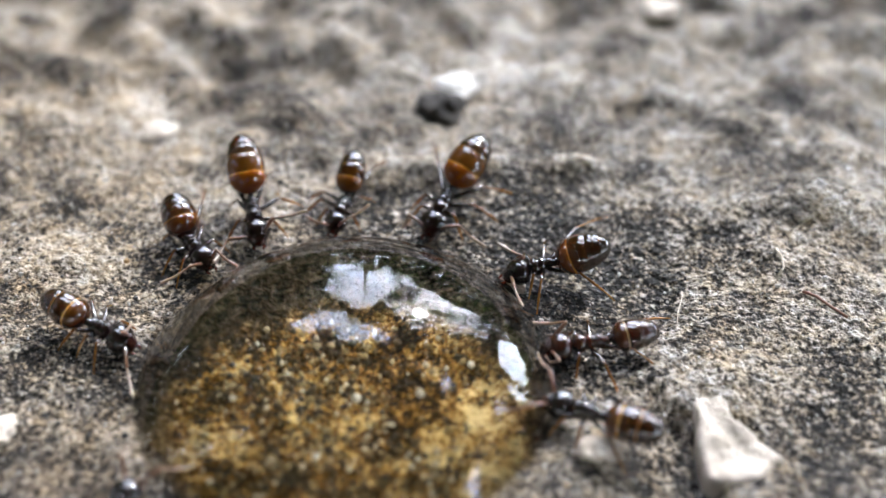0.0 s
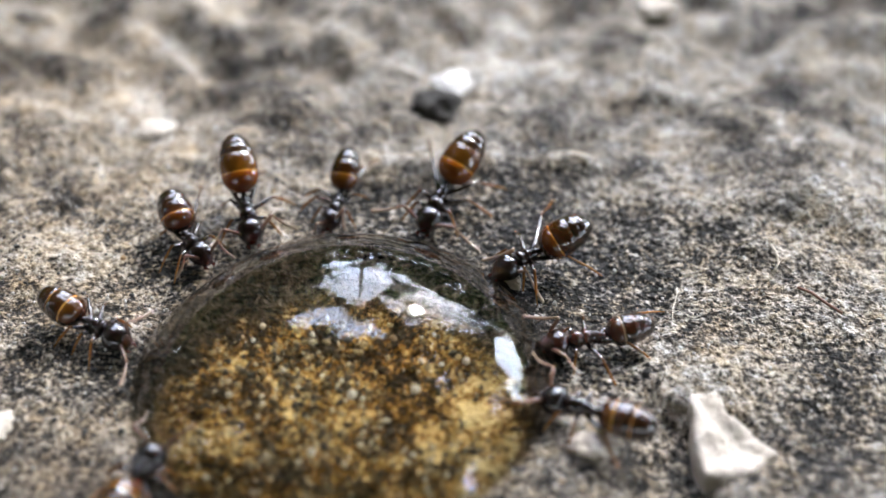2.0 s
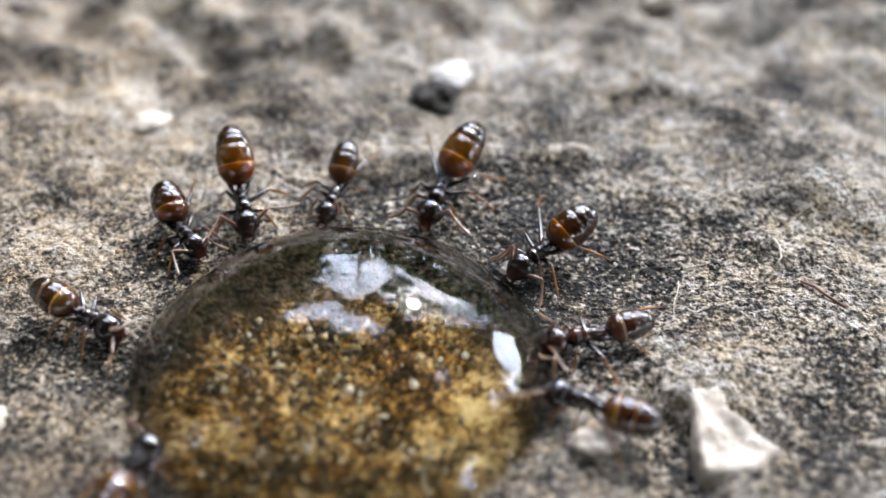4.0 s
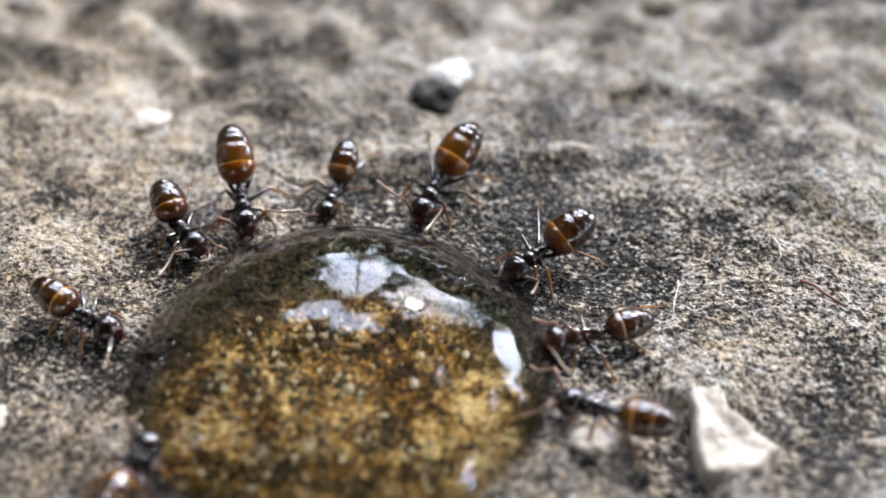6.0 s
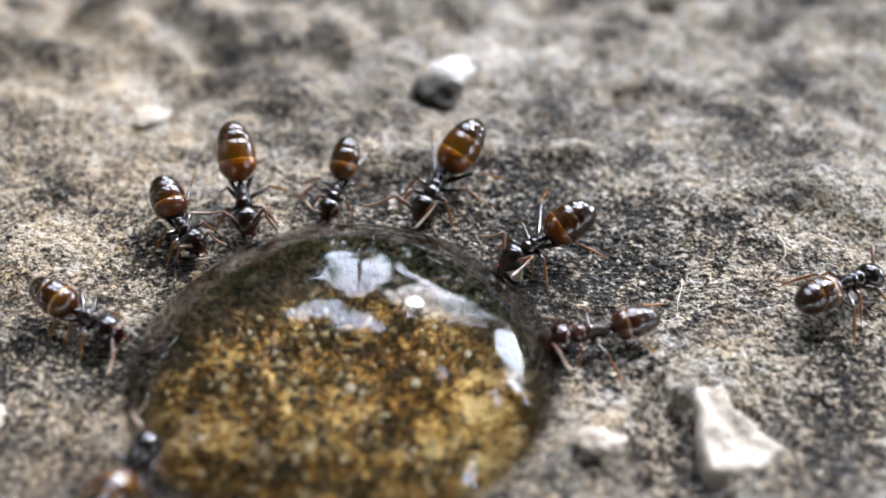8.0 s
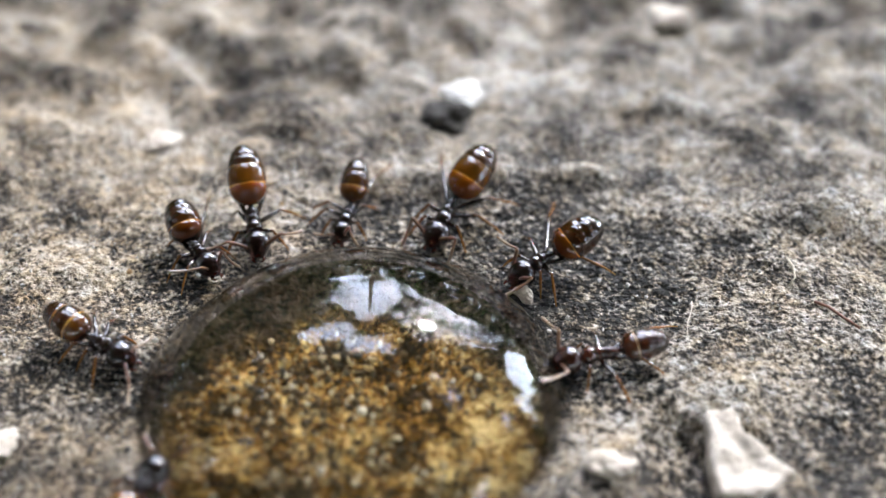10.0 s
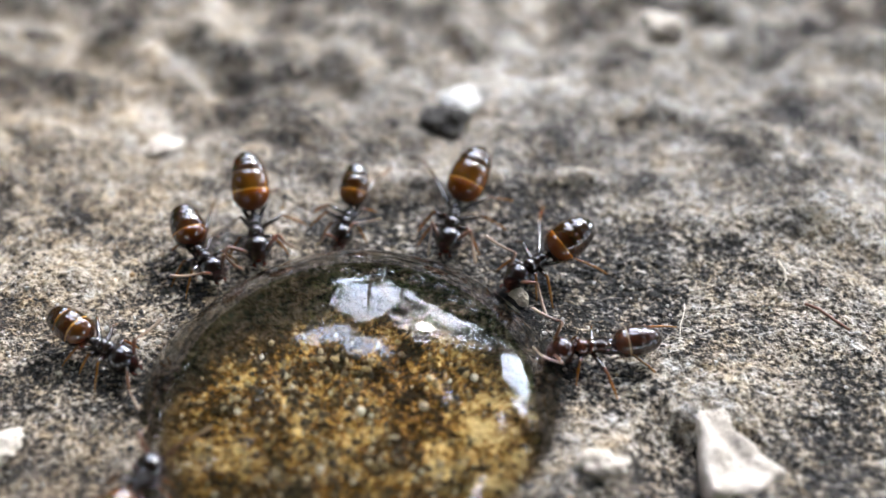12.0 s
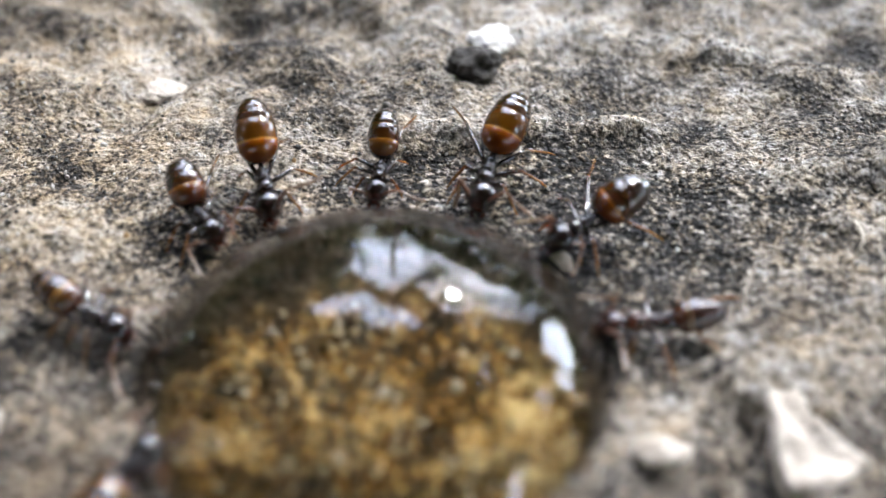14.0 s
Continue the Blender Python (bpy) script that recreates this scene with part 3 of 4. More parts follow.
def make_grit(name, count, box, inside, size, material, label):
    """Loose grains and crumbs on the ground, outside the drop or under it."""
    rs = np.random.RandomState(21)
    f = (1 + 5 ** 0.5) / 2
    ico = np.array([(-1, f, 0), (1, f, 0), (-1, -f, 0), (1, -f, 0), (0, -1, f), (0, 1, f), (0, -1, -f), (0, 1, -f), (f, 0, -1), (f, 0, 1), (-f, 0, -1), (-f, 0, 1)]) / 1.9
    tri = np.array([(0, 11, 5), (0, 5, 1), (0, 1, 7), (0, 7, 10), (0, 10, 11), (1, 5, 9), (5, 11, 4), (11, 10, 2), (10, 7, 6), (7, 1, 8), (3, 9, 4), (3, 4, 2), (3, 2, 6), (3, 6, 8), (3, 8, 9), (4, 9, 5), (2, 4, 11), (6, 2, 10), (8, 6, 7), (9, 8, 1)])
    x, y = rs.uniform(box[0], box[1], count), rs.uniform(box[2], box[3], count)
    if inside:
        keep = np.hypot(x / 4.8, (y + 2.0) / 3.6) < rs.uniform(0.75, 1.05, count)
    else:
        keep = np.hypot((x - DROP["x"]) / DROP["rx"], (y - DROP["y"]) / DROP["ry"]) > 1.02
    keep &= perlin(x / 3.0, y / 3.0, 9) > rs.uniform(-0.7, 0.5, count)
    x, y = x[keep], y[keep]
    r = np.clip(size * np.exp(rs.normal(0, 0.38, len(x))), 0.02, 0.1)
    base = np.stack([x, y, height(x, y) + r * 0.25], 1)
    v = ico[None] * rs.uniform(0.7, 1.25, (len(x), 12, 1)) * rs.uniform(0.6, 1.3, (len(x), 1, 3)) * r[:, None, None] + base[:, None]
    faces = (tri[None] + (np.arange(len(x)) * 12)[:, None, None]).reshape(-1, 3)
    me = bpy.data.meshes.new(name)
    me.from_pydata((v.reshape(-1, 3) * MM).tolist(), [], faces.tolist())
    me.materials.append(material)
    return tagged(new(name, me), label, name, kind="stuff")


GRIT = make_grit_mat("grit", [(0.0, (0.0183, 0.0171, 0.0158)), (0.4, (0.0426, 0.0378, 0.0323)), (0.5, (0.183, 0.158, 0.128)), (0.8, (0.317, 0.286, 0.244)), (0.97, (0.518, 0.499, 0.463)), (1.0, (0.335, 0.201, 0.0853))])
CRUMBS = make_grit_mat("moss_crumbs", [(0.0, (0.0122, 0.00853, 0.00244)), (0.45, (0.0609, 0.0365, 0.00914)), (0.65, (0.183, 0.122, 0.0426)), (0.88, (0.365, 0.28, 0.146)), (1.0, (0.579, 0.548, 0.457))])
make_grit("grit", 14000, (-16, 20, -6, 19), False, 0.042, GRIT, "loose sand grains and dark crumbs on concrete")
make_grit("sediment", 6000, (-5.2, 5.2, -5.5, 3.2), True, 0.062, CRUMBS, "brown and cream moss crumbs settled under the drop")


# ---- fibres ----
def make_fibre(pts, r, color, label):
    bm = start()
    tube(bm, [(x, y, float(height(x, y)) + z) for x, y, z in pts], [r] * len(pts), 6)
    return tagged(part("fibre", bm, color), label, "fibre")


FIBRE_PALE = Mat("pale_fibre").done((0.75, 0.66, 0.52), 0.5)
FIBRE_BROWN = Mat("brown_fibre").done((0.16, 0.07, 0.04), 0.5)
make_fibre([(9.72, 2.2, 0.0), (9.74, 2.4, 0.1), (9.78, 2.7, 0.2), (9.9, 3.0, 0.28), (9.98, 3.3, 0.3), (10.02, 3.6, 0.22)], 0.013, FIBRE_PALE, "fine pale fibre standing on concrete")
make_fibre([(9.76, 2.55, 0.14), (9.9, 2.5, 0.2), (10.1, 2.35, 0.16), (10.3, 2.25, 0.08), (10.5, 2.35, 0.02)], 0.009, FIBRE_PALE, "thin pale side strand of a fibre")
make_fibre([(13.75, 3.6, 0.05), (14.1, 3.3, 0.12), (14.5, 2.85, 0.1), (14.9, 2.5, 0.02)], 0.05, FIBRE_BROWN, "reddish-brown fibre lying on concrete")
make_fibre([(13.1, 4.3, 0.02), (13.3, 4.5, 0.15), (13.3, 4.9, 0.2), (13.15, 5.2, 0.1)], 0.03, FIBRE_PALE, "curled pale fibre lying on concrete")

# ---- trees round the place, which the drop mirrors; those behind only block sky ----
def make_leaf_mat(name, dark, light):
    m = Mat(name)
    n = m.node("ShaderNodeTexNoise")
    n.inputs["Scale"].default_value = 0.004
    m.link(m.co, n.inputs["Vector"])
    g = m.node("ShaderNodeNewGeometry")
    f = m.math("ADD", m.math("MULTIPLY", n.outputs["Fac"], 0.5), m.math("MULTIPLY", g.outputs["Random Per Island"], 0.5))
    c = m.mix(f, dark, light)
    m.done(c, 0.6, None, Specular_IOR_Level=0.25)
    thin = m.node("ShaderNodeBsdfTranslucent")
    m.link(m.mix(1.0, c, (2.2, 2.4, 1.2), "MULTIPLY"), thin.inputs["Color"])
    both = m.node("ShaderNodeMixShader")
    both.inputs[0].default_value = 0.28
    m.link(m.b.outputs[0], both.inputs[1])
    m.link(thin.outputs[0], both.inputs[2])
    m.link(both.outputs[0], m.t.nodes["Material Output"].inputs["Surface"])
    return m.m


LEAF = make_leaf_mat("leaf_green", (0.020, 0.04, 0.009), (0.075, 0.12, 0.026))
BARK_M = Mat("bark")
BARK = BARK_M.done(BARK_M.mix(BARK_M.noise(0.02, 5, 0.6), (0.05, 0.04, 0.03), (0.16, 0.13, 0.10)), 0.9)


def line(v, *pts):
    return np.interp(v, [p[0] for p in pts], [p[1] for p in pts])


def open_sky(p, rs):
    """Where the crowns leave gaps, seen from the concrete: 1 in the open, less where twigs cross it. p: places in metres."""
    az = np.degrees(np.arctan2(p[:, 0], p[:, 1])) + rs.normal(0, 0.5, len(p))
    el = np.degrees(np.arctan2(p[:, 2], np.hypot(p[:, 0], p[:, 1]))) + rs.normal(0, 0.5, len(p))

    def within(a0, a1, lo, hi):
        return (az > a0) & (az < a1) & (el > lo) & (el < hi)

    gap = np.zeros(len(p))
    low = line(az, (14, 46), (21, 40), (25, 35.5), (30, 31), (34, 27), (39, 24), (46, 20))
    gap[within(14, 52, low, line(az, (14, 48), (24, 54), (42, 56), (48, 46), (52, 40)))] = 0.9  # thin twigs towards the sun
    gap[within(28, 46, low, line(az, (28, 34), (33, 35), (38, 34), (43, 29), (46, 20)))] = 0.85  # open below them
    gap[within(12, 21, 33, 46)] = 0.25
    gap[within(30.5, 36.5, 41.5, 48)] = 0.95
    gap[within(-4.5, line(el, (26, 9), (34, 14), (41, 14), (48, 12), (56, 7)), 27, 56)] = 0.95  # behind the slim tree
    gap[within(-8, 13, 38, 40.5)] = 0.2
    gap[within(-44, -7, line(az, (-44, 50), (-31, 54), (-7, 57.5)), line(az, (-44, 62), (-25, 65), (-7, 69)))] = 0.99  # overhead
    gap[within(-18, 23, 66, 76)] = 0.99
    gap[within(23, 42, 67, 71.5)] = 0.98
    gap[within(48.5, 62.5, line(az, (48, 5), (61, 7.5), (64, 13)), line(az, (48, 12), (53, 17), (61, 20), (64, 18)))] = 1.0  # low at the edge of the concrete
    gap[within(67.2, 70, line(az, (66, 8), (75, 12)), line(az, (66, 17), (75, 14)))] = 1.0
    gap[within(-80, -40, 3.4, 7.0)] = 0.65
    return gap


def leaves(name, parent, blobs, count, leaf, seed):
    """A crown of single leaves in uneven clumps; blobs are centre and radii in metres."""
    rs = np.random.RandomState(seed)
    size = np.array([b[3] * b[4] * b[5] for b in blobs]) ** (2 / 3)
    pick = rs.choice(len(blobs), count // 14, p=size / size.sum())
    B = np.array(blobs)[pick]
    d = rs.normal(size=(len(pick), 3))
    d /= np.linalg.norm(d, axis=1)[:, None]
    clump = B[:, :3] + d * B[:, 3:6] * (rs.uniform(0.25, 1.0, len(pick)) ** 0.4)[:, None]
    base = np.repeat(clump, 14, 0) + rs.normal(size=(len(clump) * 14, 3)) * 0.13
    base[:, 2] = np.maximum(base[:, 2], 0.03)
    u = rs.normal(size=base.shape)
    u /= np.linalg.norm(u, axis=1)[:, None]
    at = base + np.array(parent.location)
    keep = np.maximum(open_sky(at, rs), np.maximum(open_sky(at + u * leaf * 0.45, rs), open_sky(at + u * leaf * 0.9, rs))) < rs.uniform(0, 1, len(base))
    base, u = base[keep], u[keep]
    w = np.cross(u, rs.normal(size=base.shape))
    w /= np.linalg.norm(w, axis=1)[:, None]
    n = np.cross(u, w)
    ln = (leaf * rs.uniform(0.6, 1.3, len(base)))[:, None]
    # stalk, two sides bent up, tip
    co = np.stack([base, base + u * ln * 0.5 + w * ln * 0.26 + n * ln * 0.06, base + u * ln, base + u * ln * 0.5 - w * ln * 0.26 + n * ln * 0.06], 1).reshape(-1, 3)
    q = np.arange(len(base))[:, None] * 4
    faces = np.concatenate([q + [0, 1, 2], q + [0, 2, 3]]).tolist()
    me = bpy.data.meshes.new(name)
    me.from_pydata(co.tolist(), [], faces)
    me.materials.append(LEAF)
    ob = new(name, me)
    ob.parent = parent
    return ob


def trunk(name, parent, pts, radii):
    bm = start()
    tube(bm, [Vector(p) * 1000 for p in pts], [r * 1000 for r in radii], 10)
    return part(name, bm, BARK, parent)


def make_tree(x, y, stem, limbs, blobs, count, leaf, label, seed, sprays=()):
    tree = tagged(new("tree"), label, "tree", group="trees round the place")
    tree.location = (x, y, 0)
    trunk("trunk", tree, [(0, 0, -0.05)] + [p[:3] for p in stem], [stem[0][3] * 1.4] + [p[3] for p in stem])
    for a, b, c, r in limbs:
        trunk("limb", tree, [a, b, c], [r, r * 0.7, r * 0.3])
    tagged(leaves("crown", tree, blobs, count, leaf, seed), kind="stuff")
    for blob, n in sprays:
        tagged(leaves("spray", tree, [blob], n, leaf * 0.6, seed + n), kind="stuff")
    return tree


def trees():
    # a slim tree straight ahead, its stem and side limb stand against the bright sky
    make_tree(0.1, 5.2, [(0, 0, 1.0, 0.085), (0.03, 0, 2.4, 0.07), (0.06, 0.0, 3.6, 0.06), (0.16, 0.0, 5.0, 0.055), (0.3, 0.1, 7.6, 0.04)],
              [((0.05, 0, 4.0), (-0.5, 0, 4.05), (-1.3, 0.1, 4.2), 0.05), ((0.05, 0, 4.0), (0.6, 0, 4.1), (1.9, 0.1, 4.4), 0.05), ((0.03, 0, 2.6), (0.6, 0, 2.75), (1.3, 0.1, 3.0), 0.025), ((0.05, 0.1, 4.6), (0.5, -1.2, 4.9), (0.9, -2.4, 5.2), 0.03)],
              [(-2.2, 0.1, 6.1, 1.1, 1.3, 0.9), (2.3, -0.2, 6.0, 1.5, 1.4, 0.9), (2.8, -2.4, 5.2, 1.6, 1.6, 0.9), (0.9, -2.5, 5.2, 1.2, 0.5, 0.5)], 15000, 0.17,
              "slim leafy tree against bright sky", 1, [((1.9, 0.0, 4.6, 1.2, 0.5, 0.4), 1500), ((3.0, 0.0, 5.0, 1.4, 0.5, 0.7), 6000), ((-0.85, 0.0, 3.6, 0.25, 0.3, 1.3), 600), ((0.3, 0.0, 2.3, 1.0, 0.3, 0.3), 800), ((1.3, 0.0, 3.6, 0.55, 0.3, 0.22), 120), ((2.7, 0.0, 3.5, 0.6, 0.4, 0.3), 260), ((1.6, 0.0, 3.75, 0.75, 0.4, 0.4), 1800), ((0.35, 0.0, 3.9, 0.5, 0.3, 0.7), 200), ((1.1, -0.1, 3.0, 0.5, 0.3, 0.3), 420), ((2.9, -0.3, 3.5, 0.8, 0.4, 0.45), 340), ((1.3, -1.9, 5.0, 2.0, 0.75, 0.35), 14000), ((-0.3, -1.7, 5.0, 0.9, 0.4, 0.3), 5000), ((2.0, -1.2, 4.1, 1.0, 0.5, 0.5), 3600), ((1.0, -0.6, 4.7, 0.8, 0.4, 0.4), 1500), ((-1.8, -2.2, 5.3, 1.6, 0.8, 0.4), 3000)])
    # a dense tree to the left
    make_tree(-3.6, 3.6, [(0, 0, 1.0, 0.16), (0.1, 0, 2.0, 0.13), (0.2, 0, 3.4, 0.09)], [((0.1, 0, 1.8), (0.7, 0.5, 2.4), (1.3, 0.9, 2.8), 0.05), ((0.1, 0, 1.9), (0.3, -0.8, 2.4), (0.6, -1.6, 2.7), 0.05)],
              [(0.4, 0.6, 3.3, 1.8, 1.7, 1.4), (0.6, -1.8, 3.0, 1.8, 1.6, 1.3), (0.3, -0.6, 0.5, 1.3, 1.7, 0.45), (-0.4, -3.2, 1.8, 1.2, 1.4, 1.7), (-0.3, -1.4, 1.45, 1.2, 1.2, 0.25), (-0.9, -4.1, 4.0, 1.0, 1.0, 0.6), (-1.4, -4.0, 0.7, 0.8, 1.1, 0.8), (0.2, 0.2, 1.5, 1.3, 1.6, 0.8), (-1.3, -2.0, 0.7, 0.8, 1.6, 0.9)], 44000, 0.18, "dense green tree beside the concrete", 2)
    # a bushy tree ahead to the left
    make_tree(-2.9, 5.8, [(0, 0, 0.8, 0.12), (0.1, 0, 1.8, 0.10), (0.1, 0, 3.4, 0.06)], [((0.1, 0, 1.4), (0.7, -0.2, 2.0), (1.2, -0.3, 2.6), 0.04), ((0.1, 0, 1.4), (-0.7, 0.2, 2.0), (-1.2, 0.2, 2.6), 0.04)],
              [(0.2, 0.0, 3.0, 1.7, 1.1, 1.05), (0.3, -0.2, 3.6, 1.4, 1.1, 1.0), (0.0, -0.6, 1.3, 2.2, 0.8, 1.2)], 26000, 0.18, "bushy green tree before the hedge", 8)
    # the crown overhead; its rear clumps are added to block the sky behind
    make_tree(-1.6, -3.6, [(0, 0, 1.2, 0.22), (0.1, 0.1, 2.6, 0.18), (0.4, 0.6, 4.2, 0.12)], [((0.2, 0.2, 3.0), (1.2, 1.6, 4.0), (2.0, 3.4, 4.6), 0.08), ((0.2, 0.2, 2.8), (-0.8, 1.4, 3.8), (-1.0, 3.0, 4.4), 0.08)],
              [(1.6, 2.9, 4.9, 2.4, 1.8, 0.8), (-0.6, 2.4, 4.6, 1.9, 1.9, 0.9), (3.6, 2.2, 4.5, 1.6, 1.6, 0.8), (0.6, -0.6, 4.4, 2.4, 1.8, 1.0), (-0.15, 5.1, 4.8, 0.95, 0.7, 0.5), (3.5, 5.2, 4.9, 0.85, 0.9, 0.5), (1.6, 3.1, 5.2, 4.4, 2.2, 0.5), (1.6, 0.1, 4.8, 3.6, 1.5, 0.6), (1.6, -1.0, 3.6, 4.0, 1.0, 1.4)], 112000, 0.19, "broad tree whose crown hangs overhead", 3)
    # a tree to the right
    make_tree(5.6, 1.0, [(0, 0, 1.2, 0.14), (0, 0.1, 2.6, 0.12), (-0.2, 0.2, 4.0, 0.08)], [((0, 0.1, 2.2), (-0.8, 0.6, 3.0), (-1.4, 1.0, 3.6), 0.05)],
              [(-0.6, 0.6, 3.9, 1.8, 1.8, 1.3), (-0.8, -1.8, 3.4, 1.6, 1.4, 1.6), (-1.2, 1.6, 4.2, 1.6, 1.4, 0.9), (0.2, -0.6, 1.0, 1.0, 1.8, 1.0), (-0.6, 1.3, 2.5, 1.1, 1.1, 0.8), (-3.0, -0.3, 4.6, 1.0, 1.2, 0.6), (-0.9, -2.7, 0.8, 0.9, 0.9, 0.9), (-0.2, -1.6, 1.8, 0.9, 2.4, 0.5)], 32000, 0.18, "leafy tree at the edge of the concrete", 4, [((-0.35, 1.42, 0.9, 0.06, 0.06, 1.0), 520), ((-0.2, 0.25, 0.9, 0.5, 0.45, 0.95), 3000)])
    # a tree ahead to the right
    make_tree(4.6, 4.0, [(0, 0, 1.2, 0.13), (0.1, 0, 2.6, 0.11), (0.1, 0.2, 4.6, 0.07)], [((0.1, 0, 2.6), (0.8, -0.6, 3.2), (1.4, -1.2, 3.8), 0.05), ((0.1, 0, 2.8), (-0.6, 0.2, 3.4), (-1.0, 0.2, 4.2), 0.05)],
              [(0.4, 0.0, 4.2, 1.7, 1.8, 1.5), (1.0, -1.6, 3.9, 1.6, 1.4, 1.3), (-0.4, 0.2, 5.2, 1.3, 1.6, 1.0), (0.3, -0.2, 2.5, 1.5, 1.2, 0.6), (0.15, 0.0, 1.1, 0.45, 0.5, 1.1)], 29000, 0.18, "tall leafy tree beside the slim one", 6)
    # a low round tree ahead to the right
    make_tree(3.2, 7.7, [(0, 0, 0.8, 0.12), (0.05, 0, 1.8, 0.10), (0.1, 0, 3.2, 0.06)], [((0.05, 0, 1.4), (0.7, 0.1, 2.2), (1.4, 0.1, 2.9), 0.05), ((0.05, 0, 1.4), (-0.6, 0.1, 2.0), (-1.0, 0.1, 2.5), 0.05)],
              [(-1.2, 0.0, 2.5, 0.9, 0.6, 0.8), (-0.1, 0.0, 3.3, 1.0, 0.7, 0.9), (1.2, 0.0, 3.4, 1.1, 0.7, 0.9), (2.5, 0.0, 2.5, 0.9, 0.6, 0.8), (3.0, -0.7, 1.5, 0.45, 0.5, 1.4)], 15000, 0.18, "low round tree before the far hedge", 14)
    # trees added behind, out of view, to block the sky there
    make_tree(2.6, -4.4, [(0, 0, 1.0, 0.17), (-0.1, 0.1, 2.2, 0.14), (-0.2, 0.3, 4.0, 0.09)], [((0, 0.1, 1.8), (0.8, 0.5, 2.6), (1.5, 0.9, 3.2), 0.06), ((0, 0.1, 1.9), (-0.8, 0.6, 2.6), (-1.4, 1.0, 3.2), 0.06)],
              [(0.2, 0.4, 3.2, 2.2, 1.6, 1.5), (1.6, 1.8, 3.8, 1.8, 1.7, 1.2), (-1.0, 0.8, 2.4, 1.6, 1.2, 1.1)], 34000, 0.19, "broad leafy tree added unseen behind to block sky", 7)
    make_tree(-4.6, -2.6, [(0, 0, 0.8, 0.14), (0.1, 0, 2.0, 0.12), (0.1, 0, 3.6, 0.07)], [((0.1, 0, 1.4), (0.7, -0.6, 2.0), (1.0, -1.2, 2.6), 0.05), ((0.1, 0, 1.4), (-0.7, 0.4, 2.0), (-1.2, 0.6, 2.6), 0.05)],
              [(0.1, 0.0, 1.6, 1.5, 1.7, 1.6), (0.2, -0.4, 3.4, 1.5, 1.7, 1.2), (0.6, -1.6, 1.4, 1.3, 1.2, 1.3)], 32000, 0.2, "bushy tree added unseen behind to block sky", 12)
    # a bank of shrubs behind, also added out of view against the sky
    bank = tagged(new("hedge"), "tall dark green bank of shrubs added unseen behind to block sky", "hedge")
    bank.location = (0, -6.4, 0)
    blobs = [(-8.4 + 1.3 * k, 0.3 * math.sin(k * 1.3), 2.3, 1.1, 0.7, 2.3 + 0.3 * math.sin(k * 2.3)) for k in range(14)]
    tagged(leaves("foliage", bank, blobs, 50000, 0.22, 11), kind="stuff")
    # a hedge closes the distance
    hedge = tagged(new("hedge"), "dense dark green hedge along the concrete", "hedge")
    hedge.location = (0, 7.0, 0)
    blobs = [(-8.4 + 1.1 * k, 0.3 * math.sin(k * 2.1), 1.3, 0.9, 0.6, 1.35 + 0.16 * math.sin(k * 1.7)) for k in range(13)]
    blobs += [(-9.0 + 0.9 * k, 0.2 * math.sin(k * 1.1), 0.25, 0.7, 0.5, 0.3) for k in range(17)]
    blobs += [(6.4, -0.7, 0.3, 0.8, 0.6, 0.45), (7.5, -1.5, 0.3, 0.7, 0.7, 0.45), (8.3, -2.5, 0.28, 0.6, 0.8, 0.45), (8.8, -3.6, 0.28, 0.6, 0.8, 0.45), (9.0, -4.6, 0.3, 0.6, 0.8, 0.5)]
    tagged(leaves("foliage", hedge, blobs, 33000, 0.2, 5), kind="stuff")


trees()

# ---- ants ----
ANT_WAYS = {}  # seconds, x, y of the waist, heading
ANT_WAYS['a1'] = [(0, -7.69, 1.46, -26.5), (1.5, -7.67, 1.39, -28.0), (3, -7.77, 1.54, -27.2), (6.5, -7.75, 1.49, -29.6), (7.5, -7.75, 1.46, -29.1), (9, -7.71, 1.43, -29.1), (12.5, -7.72, 1.28, -30.1), (14, -7.71, 1.32, -29.2)]
ANT_WAYS['a2'] = [(0, -5.37, 5.39, -50.8), (1.5, -5.33, 5.43, -49.6), (3, -5.42, 5.48, -50.0), (6.5, -5.44, 5.53, -48.9), (7.5, -5.46, 5.55, -49.7), (9, -5.41, 5.56, -50.1), (12.5, -5.26, 5.48, -50.5), (14, -5.36, 5.38, -51.9)]
ANT_WAYS['a3'] = [(0, -3.52, 7.09, -77.4), (1.5, -3.58, 6.99, -76.3), (3, -3.62, 7.04, -76.8), (6.5, -3.62, 7.03, -78.4), (7.5, -3.58, 7.04, -78.5), (9, -3.64, 7.05, -78.1), (12.5, -3.56, 6.96, -80.1), (14, -3.59, 6.95, -78.0)]
ANT_WAYS['a4'] = [(0, -0.48, 7.54, -105.9), (1.5, -0.52, 7.53, -104.3), (3, -0.53, 7.54, -107.7), (6.5, -0.53, 7.51, -108.1), (7.5, -0.51, 7.55, -107.7), (9, -0.51, 7.56, -104.4), (12.5, -0.45, 7.64, -102.4), (14, -0.16, 7.59, -97.6)]
ANT_WAYS['a5'] = [(0, 2.92, 7.66, -113.0), (1.5, 2.85, 7.70, -113.1), (3, 2.98, 7.71, -110.0), (6.5, 2.78, 7.74, -115.0), (7.5, 2.81, 7.79, -114.6), (9, 2.79, 7.63, -117.6), (12.5, 3.04, 7.55, -100.9), (14, 3.05, 7.48, -103.0)]
